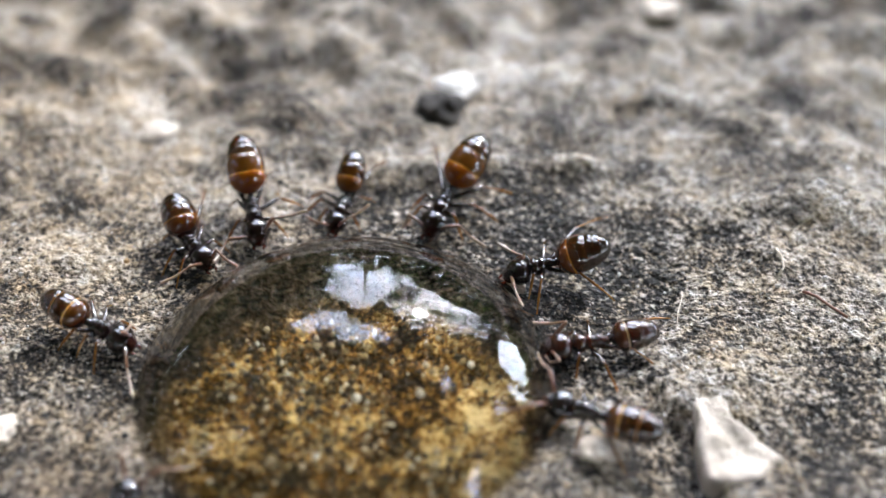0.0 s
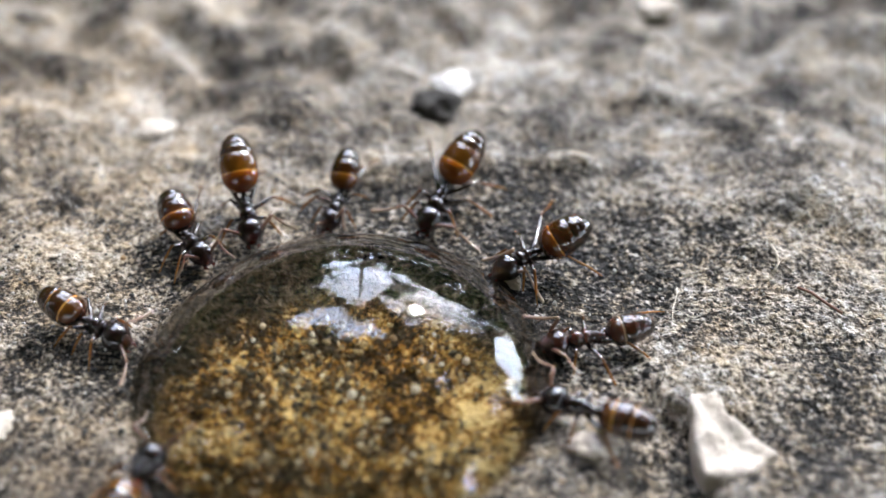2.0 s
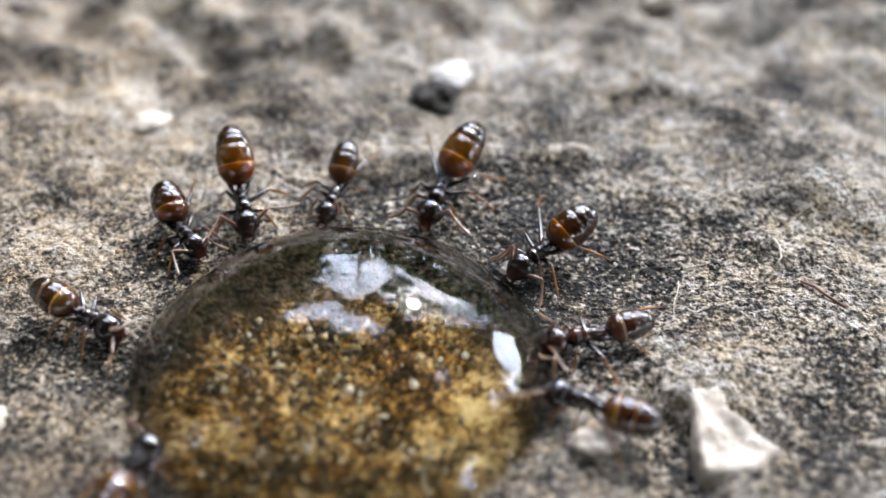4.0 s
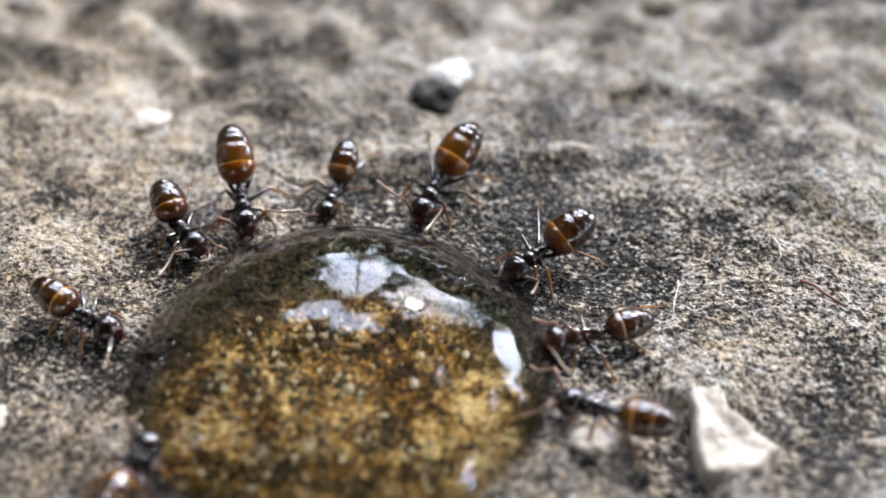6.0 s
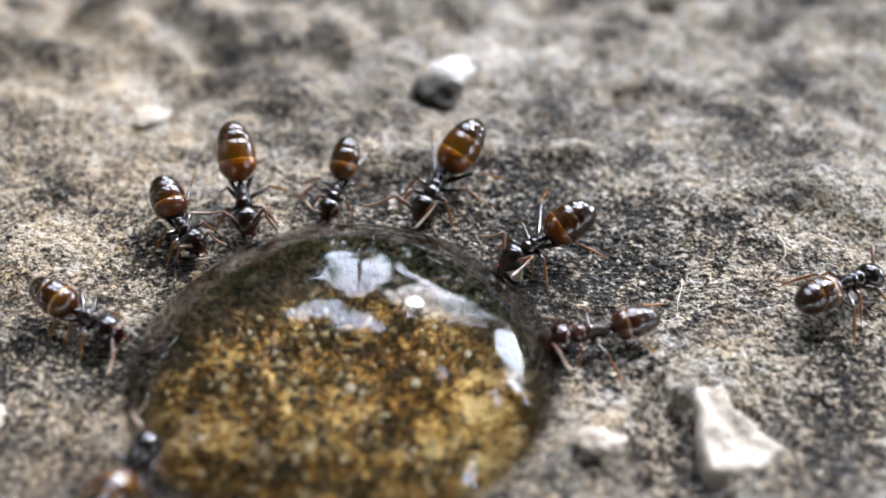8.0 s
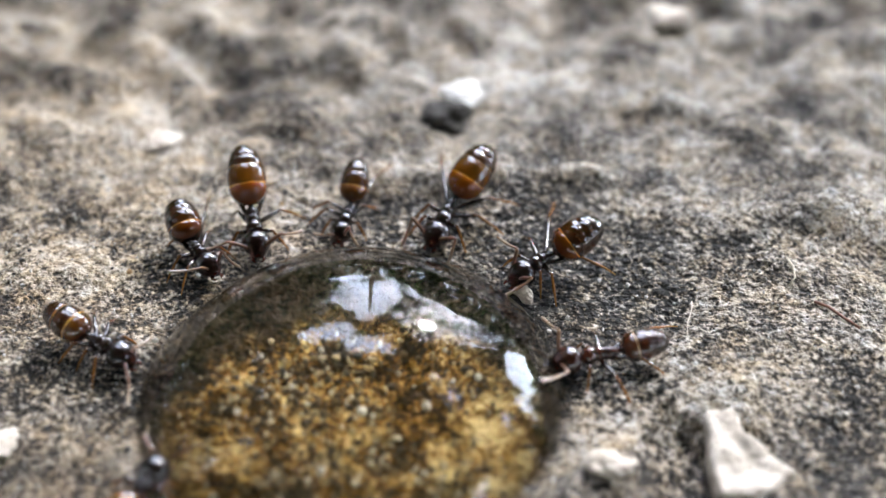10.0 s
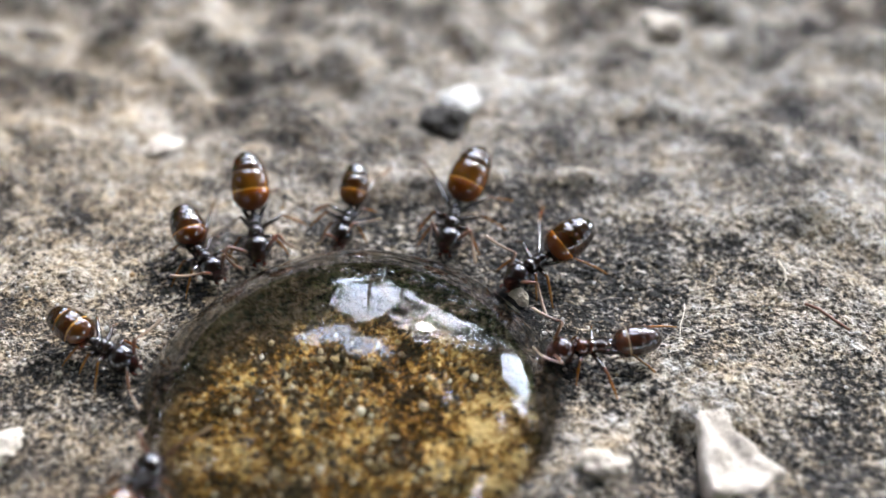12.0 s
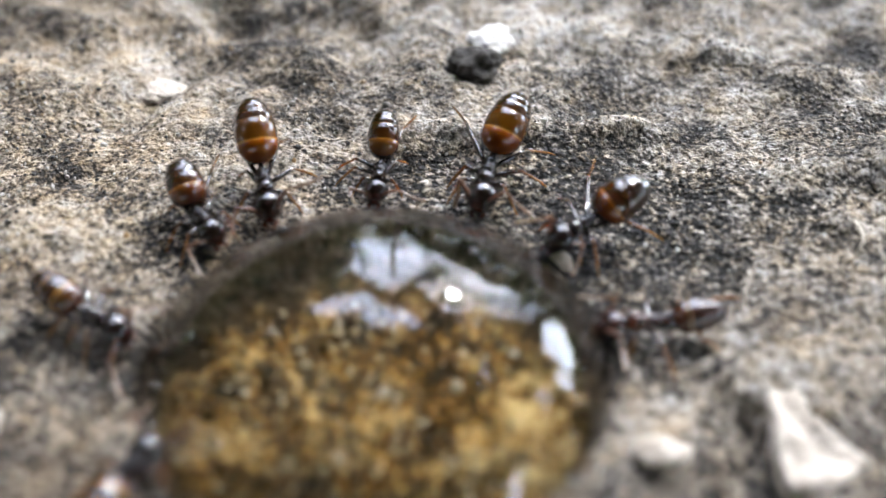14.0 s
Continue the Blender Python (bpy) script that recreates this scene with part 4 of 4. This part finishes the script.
ANT_WAYS['a6'] = [(0, 6.08, 4.20, -172.4), (1.5, 5.64, 4.52, -163.3), (3, 6.09, 4.56, -141.4), (6.5, 5.94, 4.31, -145.3), (7.5, 5.89, 4.54, -147.7), (9, 5.85, 4.96, -148.9), (12.5, 5.77, 5.09, -144.1), (14, 5.81, 4.97, -147.9)]
ANT_WAYS['a7'] = [(0, 7.45, 1.01, 183.3), (1.5, 7.48, 1.07, 184.7), (3, 7.46, 0.95, 187.4), (6.5, 7.42, 0.93, 186.8), (7.5, 7.49, 1.01, 186.5), (9, 7.48, 0.96, 188.0), (12.5, 7.44, 1.28, 179.9), (14, 7.45, 1.15, 180.1)]
ANT_WAYS['a8'] = [(0, 6.97, -2.23, 149.0), (1.5, 6.93, -2.24, 148.6), (3, 7.01, -2.20, 147.8), (5.7, 7.11, -2.28, 146.0), (6.2, 7.71, -2.50, 173.1), (6.4, 8.07, -2.43, 240.9), (6.6, 8.69, -2.54, 296.3), (6.8, 9.27, -2.43, 332.4), (7, 9.77, -1.69, 376.6), (7.2, 10.40, -0.86, 390.0), (7.4, 10.96, -0.01, 401.5), (7.6, 11.86, 1.37, 408.0), (7.8, 13.20, 2.57, 401.7), (8, 14.46, 2.57, 389.0), (8.2, 15.96, 2.91, 383.5), (8.5, 18.94, 3.72, 383.1), (9.2, 25.53, 5.67, 382.1), (14, 25.53, 5.67, 382.1)]
ANT_WAYS['a9'] = [(0, -5.9, -5.6, 68), (1, -5.5, -4.35, 68), (1.5, -5.35, -4.45, 69), (3, -5.35, -4.2, 68), (6.5, -5.35, -4.15, 70), (9, -5.4, -4.15, 68), (12.5, -5.7, -4.1, 67), (14, -5.7, -3.95, 64)]
FEELERS = {}  # by side: seconds, turn and rise of the shaft, turn and rise of the lash
FEELERS['a1', -1] = [(0, -52, -18, -46, -2), (1.5, -37, -8, -60, 0), (3, -49, -8, -62, 33), (6.5, -57, 2, -55, 25), (9, -43, -6, -57, 13), (12.5, -52, -23, -30, 10), (14, -73, -13, -38, -13)]
FEELERS['a1', 1] = [(0, -82, 54, 111, -31), (1.5, 1, 83, 85, -14), (3, -75, 37, 91, -32), (6.5, -58, 43, 120, -36), (9, -53, 44, 110, -27), (12.5, 22, 81, 80, 1), (14, 7, 77, 58, -16)]
FEELERS['a2', -1] = [(0, -71, 29, -100, -15), (0.75, -72, 38, -135, -28), (1.5, -74, 46, -175, -30), (2, -90, 39, -129, -67), (2.5, -103, 30, -33, -51), (3, -114, 20, -10, -9), (6.5, -97, 12, -59, -6), (7, -92, 20, -32, -60), (7.5, -87, 28, 96, -55), (8, -77, 35, -178, -64), (8.5, -66, 40, -135, -33), (9, -53, 45, -118, 4), (12.5, -63, 41, -117, 3), (13.25, -89, 18, -65, -12), (14, -108, -7, -9, -17)]
FEELERS['a2', 1] = [(0, 3, 62, 66, -54), (1.5, 44, 61, 64, -64), (3, 15, 62, 89, -52), (6.5, -6, 54, 88, -52), (7.5, 4, 57, 89, -52), (9, 26, 65, 82, -62), (12.5, 37, 74, 76, -57), (14, 43, 65, 63, -74)]
FEELERS['a3', -1] = [(0, -93, 2, -29, -3), (1.5, -102, 11, -43, -18), (3, -114, 32, -32, -9), (4.75, -106, 35, -62, -36), (6.5, -97, 37, -112, -49), (7.5, -98, 53, -89, 0), (9, -95, 35, -96, -3), (12.5, -104, 18, -51, -35), (14, -102, 15, -22, -36)]
FEELERS['a3', 1] = [(0, 81, 64, 90, 7), (0.75, 106, 51, 89, -24), (1.5, 119, 35, 88, -54), (3, 121, 36, 102, -14), (6.5, 89, 48, 98, -19), (7, 83, 56, 98, -53), (7.5, 75, 63, 105, -87), (8.25, 79, 53, 126, -52), (9, 81, 42, 127, -17), (12.5, 114, 45, 121, -58), (13.25, 106, 54, 104, -23), (14, 94, 63, 95, 12)]
FEELERS['a4', -1] = [(0, -2, 44, -120, -11), (0.75, -8, 38, -133, -39), (1.5, -13, 32, -163, -64), (3, 1, 39, -114, -41), (6.5, -2, 39, -125, -21), (7.5, 4, 40, -135, -10), (9, -4, 40, -131, -16), (12.5, -41, 47, -114, -58), (13.25, -71, 35, -5, -49), (14, -92, 18, 25, 3)]
FEELERS['a4', 1] = [(0, 68, 53, 133, 21), (0.75, 93, 54, 131, -34), (1.5, 116, 51, 45, -88), (3, 162, 44, -135, -83), (6.5, 121, 48, 99, -81), (7.5, 96, 51, 68, -56), (9, 29, 52, -63, -68), (10.17, 71, 65, 112, -71), (11.33, 124, 59, 114, -29), (12.5, 151, 41, 115, 12), (14, 82, 34, 85, -16)]
FEELERS['a5', -1] = [(0, -57, 47, -134, -61), (0.5, -61, 35, -65, -63), (1, -57, 49, -125, -54), (1.25, -84, 47, -89, -27), (1.5, -106, 39, -68, 6), (2.25, -72, 44, -84, -32), (3, -38, 39, -123, -65), (4.75, -34, 54, -99, -19), (6.5, -26, 68, -87, 29), (7.5, -84, 24, -51, -12), (9, -98, 37, -80, -50), (10.25, -104, 41, -8, -68), (11.5, -110, 45, 50, -44), (12, -135, 46, 3, -49), (12.5, -134, 46, -87, -64), (13, -124, 42, -85, -79), (13.5, -122, 41, -108, -50), (14, -116, 47, -93, -82)]
FEELERS['a5', 1] = [(0, 118, 7, 84, -27), (0.5, 117, 7, 103, -8), (1.5, 104, -8, 89, -23), (2, 108, -3, 74, -24), (2.5, 115, 6, 65, -29), (3, 89, 38, 106, -1), (3.83, 87, 40, 66, -12), (4.67, 85, 42, 24, -17), (5.5, 83, 44, -18, -14), (6.5, 104, 27, 16, -2), (7, 69, 33, 5, -1), (7.5, 33, 29, -6, 1), (8, 89, 56, -17, -23), (8.5, 159, 40, -32, -45), (8.75, 111, 52, -55, -48), (9, 62, 41, -78, -47), (10.25, 87, 24, -4, -61), (11.5, 106, 4, 47, -33), (12, 128, 30, 22, -38), (12.5, 119, 48, 91, -46), (13, 129, 31, 65, -33), (13.5, 115, 34, 79, -38), (14, 93, 43, 70, -29)]
FEELERS['a6', -1] = [(0, 152, 54, -53, -7), (0.5, -100, 73, -20, 11), (1, -95, 77, -33, 23), (1.25, -140, 60, -55, -2), (1.5, -172, 29, -78, -27), (2, 179, 41, -26, -27), (2.5, -141, 71, -41, -57), (3, -125, 83, -61, -66), (5.5, 175, 71, -70, -15), (5.75, 177, 65, -45, -38), (6, -175, 59, -3, -52), (6.25, -178, 72, -31, -20), (6.5, -178, 86, -49, 15), (7.5, -169, 41, -95, -1), (8, -125, 68, -72, -35), (9, -158, 68, -99, -4), (11.5, -134, 50, -69, -34), (12, -155, 47, -57, 21), (12.5, 161, 58, -56, -29), (13, -170, 42, -97, 4), (13.5, -154, 73, -87, -45), (14, -160, 86, -45, -23)]
FEELERS['a6', 1] = [(0, 87, 16, 93, 10), (1.5, 98, 10, 62, 14), (2, 154, 6, 93, -27), (2.5, 144, 5, 107, -7), (2.75, 137, -1, 72, -32), (3, 129, -7, 22, -43), (5.5, 128, -9, 70, -9), (6, 133, -6, 38, 20), (6.25, 124, 4, -9, -15), (6.5, 115, 13, -70, -38), (7.5, 145, 4, -53, -29), (7.75, 140, 18, -13, -17), (8, 135, 31, 22, 1), (8.5, 162, 21, 24, -3), (8.75, 126, 34, -14, -20), (9, 84, 35, -59, -28), (10.25, 100, 37, -5, -31), (11.5, 116, 37, 42, -14), (12.5, 134, -6, 88, -39), (12.75, 142, 3, 53, -26), (13, 150, 12, 26, -7), (13.25, 150, 12, 68, -21), (13.5, 151, 12, 115, -24), (13.75, 148, 9, 76, -39), (14, 146, 5, 30, -38)]
FEELERS['a7', -1] = [(0, -146, 37, -18, -16), (0.5, -131, 43, -22, -25), (1.5, -146, 52, -6, -3), (2.25, -162, 63, -35, -17), (3, 167, 70, -68, -26), (7.5, 139, 62, -52, -34), (9, -114, 78, -85, -17), (11.5, -101, 47, -45, -12), (12, -124, 44, -37, -3), (12.5, 170, 64, -29, -52), (12.75, -160, 52, -38, -9), (13, -144, 36, -44, 35), (13.5, -131, 42, 0, -5), (14, -154, 53, -20, -16)]
FEELERS['a7', 1] = [(0, 100, 21, -53, -37), (0.5, 111, 18, 8, -40), (1, 122, 14, 54, -16), (1.5, 132, 10, 89, 15), (3, 98, 27, 95, 20), (7.5, 102, 14, 100, 19), (9, 90, 28, 64, 23), (10.75, 102, 24, 9, 14), (12.5, 114, 19, -40, -6), (13, 142, 5, -24, -11), (13.5, 133, 16, 35, -18), (14, 123, 26, 93, -8)]
FEET = {}  # by leg and side: the foot on the ground
FEET['a5'] = {(2, 1): (-1.66, 1.73), (2, -1): (-3.52, -2.08), (1, 1): (-0.05, 1.74), (1, -1): (0.58, -1.21)}
FEET['a6'] = {(2, -1): (-2.38, -2.96), (2, 1): (-1.74, 1.07), (1, 1): (0.76, 1.40), (1, -1): (-0.23, -1.96)}
FEET['a7'] = {(2, -1): (-2.30, -1.56), (2, 1): (-1.48, 0.54), (1, 1): (-0.20, 1.69), (1, -1): (0.37, -1.65)}
FEET['a4'] = {(2, 1): (-3.66, 0.66), (2, -1): (-0.35, -1.49), (1, 1): (-0.89, 0.71)}
FEET['a3'] = {(2, 1): (-2.42, 1.12), (1, 1): (-0.30, 1.70), (2, -1): (-2.02, -0.80), (1, -1): (-0.79, -0.72)}
FEET['a2'] = {(2, 1): (-2.70, 2.41), (1, 1): (-0.89, 1.34), (2, -1): (-1.19, -0.33)}
FEET['a1'] = {(2, 1): (-1.26, 1.42), (1, 1): (-0.33, 1.51), (2, -1): (-0.66, -0.79), (1, -1): (0.01, -0.81)}


def along_leg(p0, knee, ankle, foot):
    p0, knee, ankle, foot = (Vector(p) for p in (p0, knee, ankle, foot))
    pts = [p0, p0.lerp(knee, 0.25), p0.lerp(knee, 0.6), knee, knee.lerp(ankle, 0.15), knee.lerp(ankle, 0.6), ankle, ankle.lerp(foot, 0.3), foot]
    return pts


def aim(p, d, roll_up=(0, 0, 1)):
    """A pose at p whose x axis points along d."""
    x = Vector(d).normalized()
    y = Vector(roll_up).cross(x)
    y = y.normalized() if y.length > 1e-5 else Vector((0, 1, 0))
    z = x.cross(y)
    m = Matrix((x, y, z)).transposed().to_4x4()
    m.translation = Vector(p) * MM
    return m


GASTER = [(0.0, 0.10), (0.02, 0.36), (0.06, 0.60), (0.12, 0.80), (0.20, 0.95), (0.285, 1.0), (0.30, 0.955), (0.315, 0.975), (0.40, 1.01), (0.50, 1.0), (0.59, 0.965), (0.60, 0.91), (0.615, 0.92), (0.68, 0.90), (0.74, 0.855),
          (0.755, 0.79), (0.77, 0.79), (0.83, 0.72), (0.87, 0.65), (0.88, 0.60), (0.93, 0.49), (0.97, 0.32), (1.0, 0.07)]
RIBS = 6  # fine rings towards the waist
THORAX = [(0.0, 0.12), (0.05, 0.20), (0.14, 0.275), (0.24, 0.29), (0.33, 0.255), (0.385, 0.21), (0.43, 0.235), (0.50, 0.25), (0.57, 0.225), (0.62, 0.185), (0.67, 0.215), (0.76, 0.22), (0.86, 0.175), (0.93, 0.12), (1.0, 0.07)]
HEAD = [(0.0, 0.12), (0.04, 0.25), (0.11, 0.37), (0.24, 0.445), (0.40, 0.46), (0.55, 0.43), (0.69, 0.345), (0.80, 0.26), (0.87, 0.215), (0.93, 0.14), (0.96, 0.05)]


def make_ant(way, hx, zw, tip, gaster_r, label, shell, body=None, head_mat=None, size=1.0, name="", seed=1):
    """An ant whose origin is on the ground below its waist and whose head lies towards +x."""
    rnd = random.Random(seed)
    body, head_mat = body or BODY_DARK, head_mat or HEAD_MAT
    ant = tagged(new("ant"), label, "ant", group="ants round the drop")
    waist, mouth = Vector((0, 0, zw)), Vector((hx, 0, 0.34))
    back = (waist - mouth).normalized()
    hl = 0.9 * size
    neck = mouth + back * hl + Vector((0, 0, 0.05))
    # head
    bm = start()
    turned(bm, neck + Vector((0, 0, 0.03)), mouth, HEAD, size, 20, 0.9, 0.03)
    part("head", bm, head_mat, ant)
    for s in (-1, 1):
        bm = start()
        bmesh.ops.create_uvsphere(bm, u_segments=10, v_segments=7, radius=0.075 * size)
        e = part("eye", bm, EYE_MAT, ant)
        e.location = (neck.lerp(mouth, 0.5) + Vector((0, s * 0.385 * size, 0.17 * size))) * MM
        bm = start()
        m0 = neck.lerp(mouth, 0.86) + Vector((0, s * 0.13 * size, -0.02))
        tube(bm, [m0, m0 + Vector((0.11, s * 0.05, -0.03)) * size, m0 + Vector((0.2, -s * 0.03, -0.06)) * size], [0.08 * size, 0.065 * size, 0.02 * size], 7, [0.9, 0.95, 1.0], 0.6)
        part("mandible", bm, head_mat, ant)
    # thorax and waist
    bm = start()
    ringed = [(u, r * (1 + 0.10 * math.cos(2 * math.pi * RIBS * (u - 0.62) / 0.38)) if u > 0.62 else r) for u, r in [(k / 60, float(np.interp(k / 60, [p[0] for p in THORAX], [p[1] for p in THORAX]))) for k in range(61)]]
    turned(bm, neck, waist, ringed, size, 16, 1.05, 0.05)
    part("thorax", bm, body, ant)
    bm = start()
    g = Vector(tip) - waist
    turned(bm, waist - g.normalized() * 0.10 + Vector((0, 0, 0.01)), waist + g.normalized() * 0.14, [(0, 0.05), (0.3, 0.10), (0.55, 0.125), (0.8, 0.08), (1, 0.05)], size, 10, 1.15)
    part("petiole", bm, body, ant)
    # gaster
    bm = start()
    turned(bm, waist + g.normalized() * 0.10, tip, GASTER, gaster_r, 28, 0.92, 0.05)
    part("gaster", bm, shell, ant)
    # legs
    feet = [(hx * 0.62, 0.95), (0.2, 1.25), (-1.15, 1.15)]
    legs = []
    for k, place in enumerate((0.22, 0.52, 0.80)):
        for s in (-1, 1):
            hip = neck.lerp(waist, place) + Vector((0, s * 0.12 * size, -0.10 * size))
            fx, fy = feet[k][0] + rnd.uniform(-0.2, 0.2), s * (feet[k][1] + rnd.uniform(-0.2, 0.2))
            if (k, s) in FEET.get(name, {}):
                fx, fy = FEET[name][k, s]
            foot = Vector((fx, fy, -0.01)) - hip
            knee = Vector((foot.x * 0.45, foot.y * 0.5, 0.14 + rnd.uniform(-0.06, 0.1)))
            ankle = knee.lerp(foot, 0.66) + Vector((0, 0, 0.05))
            bm = start()
            tube(bm, along_leg((0, 0, 0), knee, ankle, foot), [q * size for q in (0.07, 0.084, 0.072, 0.046, 0.042, 0.048, 0.038, 0.028, 0.018)], 7, [0, 0.1, 0.25, 0.42, 0.5, 0.6, 0.72, 0.85, 1.0])
            leg = part("leg", bm, LEG_MAT, ant)
            leg.location = hip * MM
            legs.append((leg, hip, k, s))
    # feelers
    rods = []
    for s in (-1, 1):
        root = neck.lerp(mouth, 0.72) + Vector((0, s * 0.17 * size, 0.17 * size))
        bm = start()
        n = 0.78 * size
        tube(bm, [(0, 0, 0), (n * 0.08, 0, 0), (n * 0.5, 0, 0.02), (n * 0.9, 0, 0), (n, 0, -0.005)], [q * size for q in (0.035, 0.054, 0.058, 0.062, 0.045)], 7, [0, 0.05, 0.15, 0.25, 0.3])
        rod = part("antenna", bm, FEELER_MAT, ant)
        bm = start()
        f = 1.12 * size
        beads = [k / 22 for k in range(23)]
        tube(bm, [(f * b, 0, -0.06 * math.sin(b * math.pi)) for b in beads], [size * (0.037 + 0.030 * b) * (1.0 - 0.16 * (k % 2)) * (1 if k < 21 else 0.8 - 0.4 * (k - 21)) for k, b in enumerate(beads)], 7, [0.3 + 0.7 * b for b in beads])
        lash = part("antenna_lash", bm, FEELER_MAT, rod)
        rods.append((rod, lash, root, n))
    return dict(ant=ant, way=way, legs=legs, rods=rods, name=name)


ANTS = []


def heading(a, e):
    a, e = radians(a), radians(e)
    return Vector((math.cos(e) * math.cos(a), math.cos(e) * math.sin(a), math.sin(e)))


def ants():
    w = ANT_WAYS
    ANTS.append(make_ant(w["a1"], 1.62, 0.70, (-1.75, 0.14, 0.95), 0.52, "dark brown ant with yellow-banded abdomen drinking at the drop", GASTER_DARK, name="a1", seed=1))
    ANTS.append(make_ant(w["a2"], 1.40, 0.75, (-1.50, 0.42, 1.35), 0.56, "dark ant with an amber abdomen base, head at the drop", GASTER_BROWN, size=0.9, name="a2", seed=2))
    ANTS.append(make_ant(w["a3"], 1.86, 0.90, (-1.70, -0.04, 2.2), 0.62, "ant with a long swollen amber abdomen, drinking", GASTER_AMBER, name="a3", seed=3))
    ANTS.append(make_ant(w["a4"], 1.50, 0.75, (-1.42, -0.09, 1.6), 0.47, "small dark ant with a slim brown abdomen, drinking", GASTER_DUN, size=0.82, name="a4", seed=4))
    ANTS.append(make_ant(w["a5"], 1.94, 0.90, (-1.80, 0.50, 2.0), 0.64, "ant with a round amber-brown swollen abdomen, drinking", GASTER_AMBER, name="a5", seed=5))
    ANTS.append(make_ant(w["a6"], 1.60, 0.80, (-1.66, 0.27, 1.6), 0.62, "black-brown ant with a glossy round abdomen", GASTER_BROWN, name="a6", seed=6))
    ANTS.append(make_ant(w["a7"], 1.90, 0.70, (-1.58, -0.21, 0.82), 0.48, "reddish-brown ant in profile beside the drop", GASTER_RED, BODY_RED, HEAD_RED, name="a7", seed=7))
    ANTS.append(make_ant(w["a8"], 1.75, 0.72, (-1.80, -0.2, 0.85), 0.54, "dark brown ant that walks away from the drop", GASTER_DARK, name="a8", seed=8))
    ANTS.append(make_ant(w["a9"], 1.44, 0.6, (-1.9, -0.12, 0.6), 0.5, "dark ant at the near rim of the drop", GASTER_DARK, name="a9", seed=9))


ants()


# ---- what moves ----
def motions():
    for k, d in enumerate(ANTS):
        rows = []
        for t, x, y, yaw in d["way"]:
            rows.append((t, pose(x * MM, y * MM, float(height(x, y)) * MM, 0, 0, yaw)))
        walk(d["ant"], rows)
        rnd = random.Random(100 + k)
        for (rod, lash, root, n), s in zip(d["rods"], (-1, 1)):
            rows = FEELERS.get((d["name"], s))
            if not rows:
                rows = [(t, s * (60 + rnd.uniform(-20, 20)), 25 + rnd.uniform(-12, 12), s * (15 + rnd.uniform(-25, 25)), -25 + rnd.uniform(-18, 18)) for t in range(0, 15)]
            up, down = [], []
            for t, a, e, a2, e2 in rows:
                m = aim(root, heading(a, e))
                lm = m.to_3x3().inverted() @ aim((0, 0, 0), heading(a2, e2)).to_3x3()
                lm = lm.to_4x4()
                lm.translation = (n * MM, 0, 0)
                up.append((t, m))
                down.append((t, lm))
            walk(rod, up)
            walk(lash, down)
        if d["name"] == "a8":  # walks off: its legs swing in two sets of three
            for leg, hip, place, s in d["legs"]:
                sign = 1 if (place + (s > 0)) % 2 else -1
                rows = [(0.0, pose(*(hip * MM))), (6.0, pose(*(hip * MM)))]
                for q in range(31):
                    rows.append((6.1 + 0.1 * q, pose(*(hip * MM), 0, 0, sign * 20 * math.sin(q * math.pi / 2))))
                rows.append((14.0, pose(*(hip * MM))))
                walk(leg, rows)


motions()
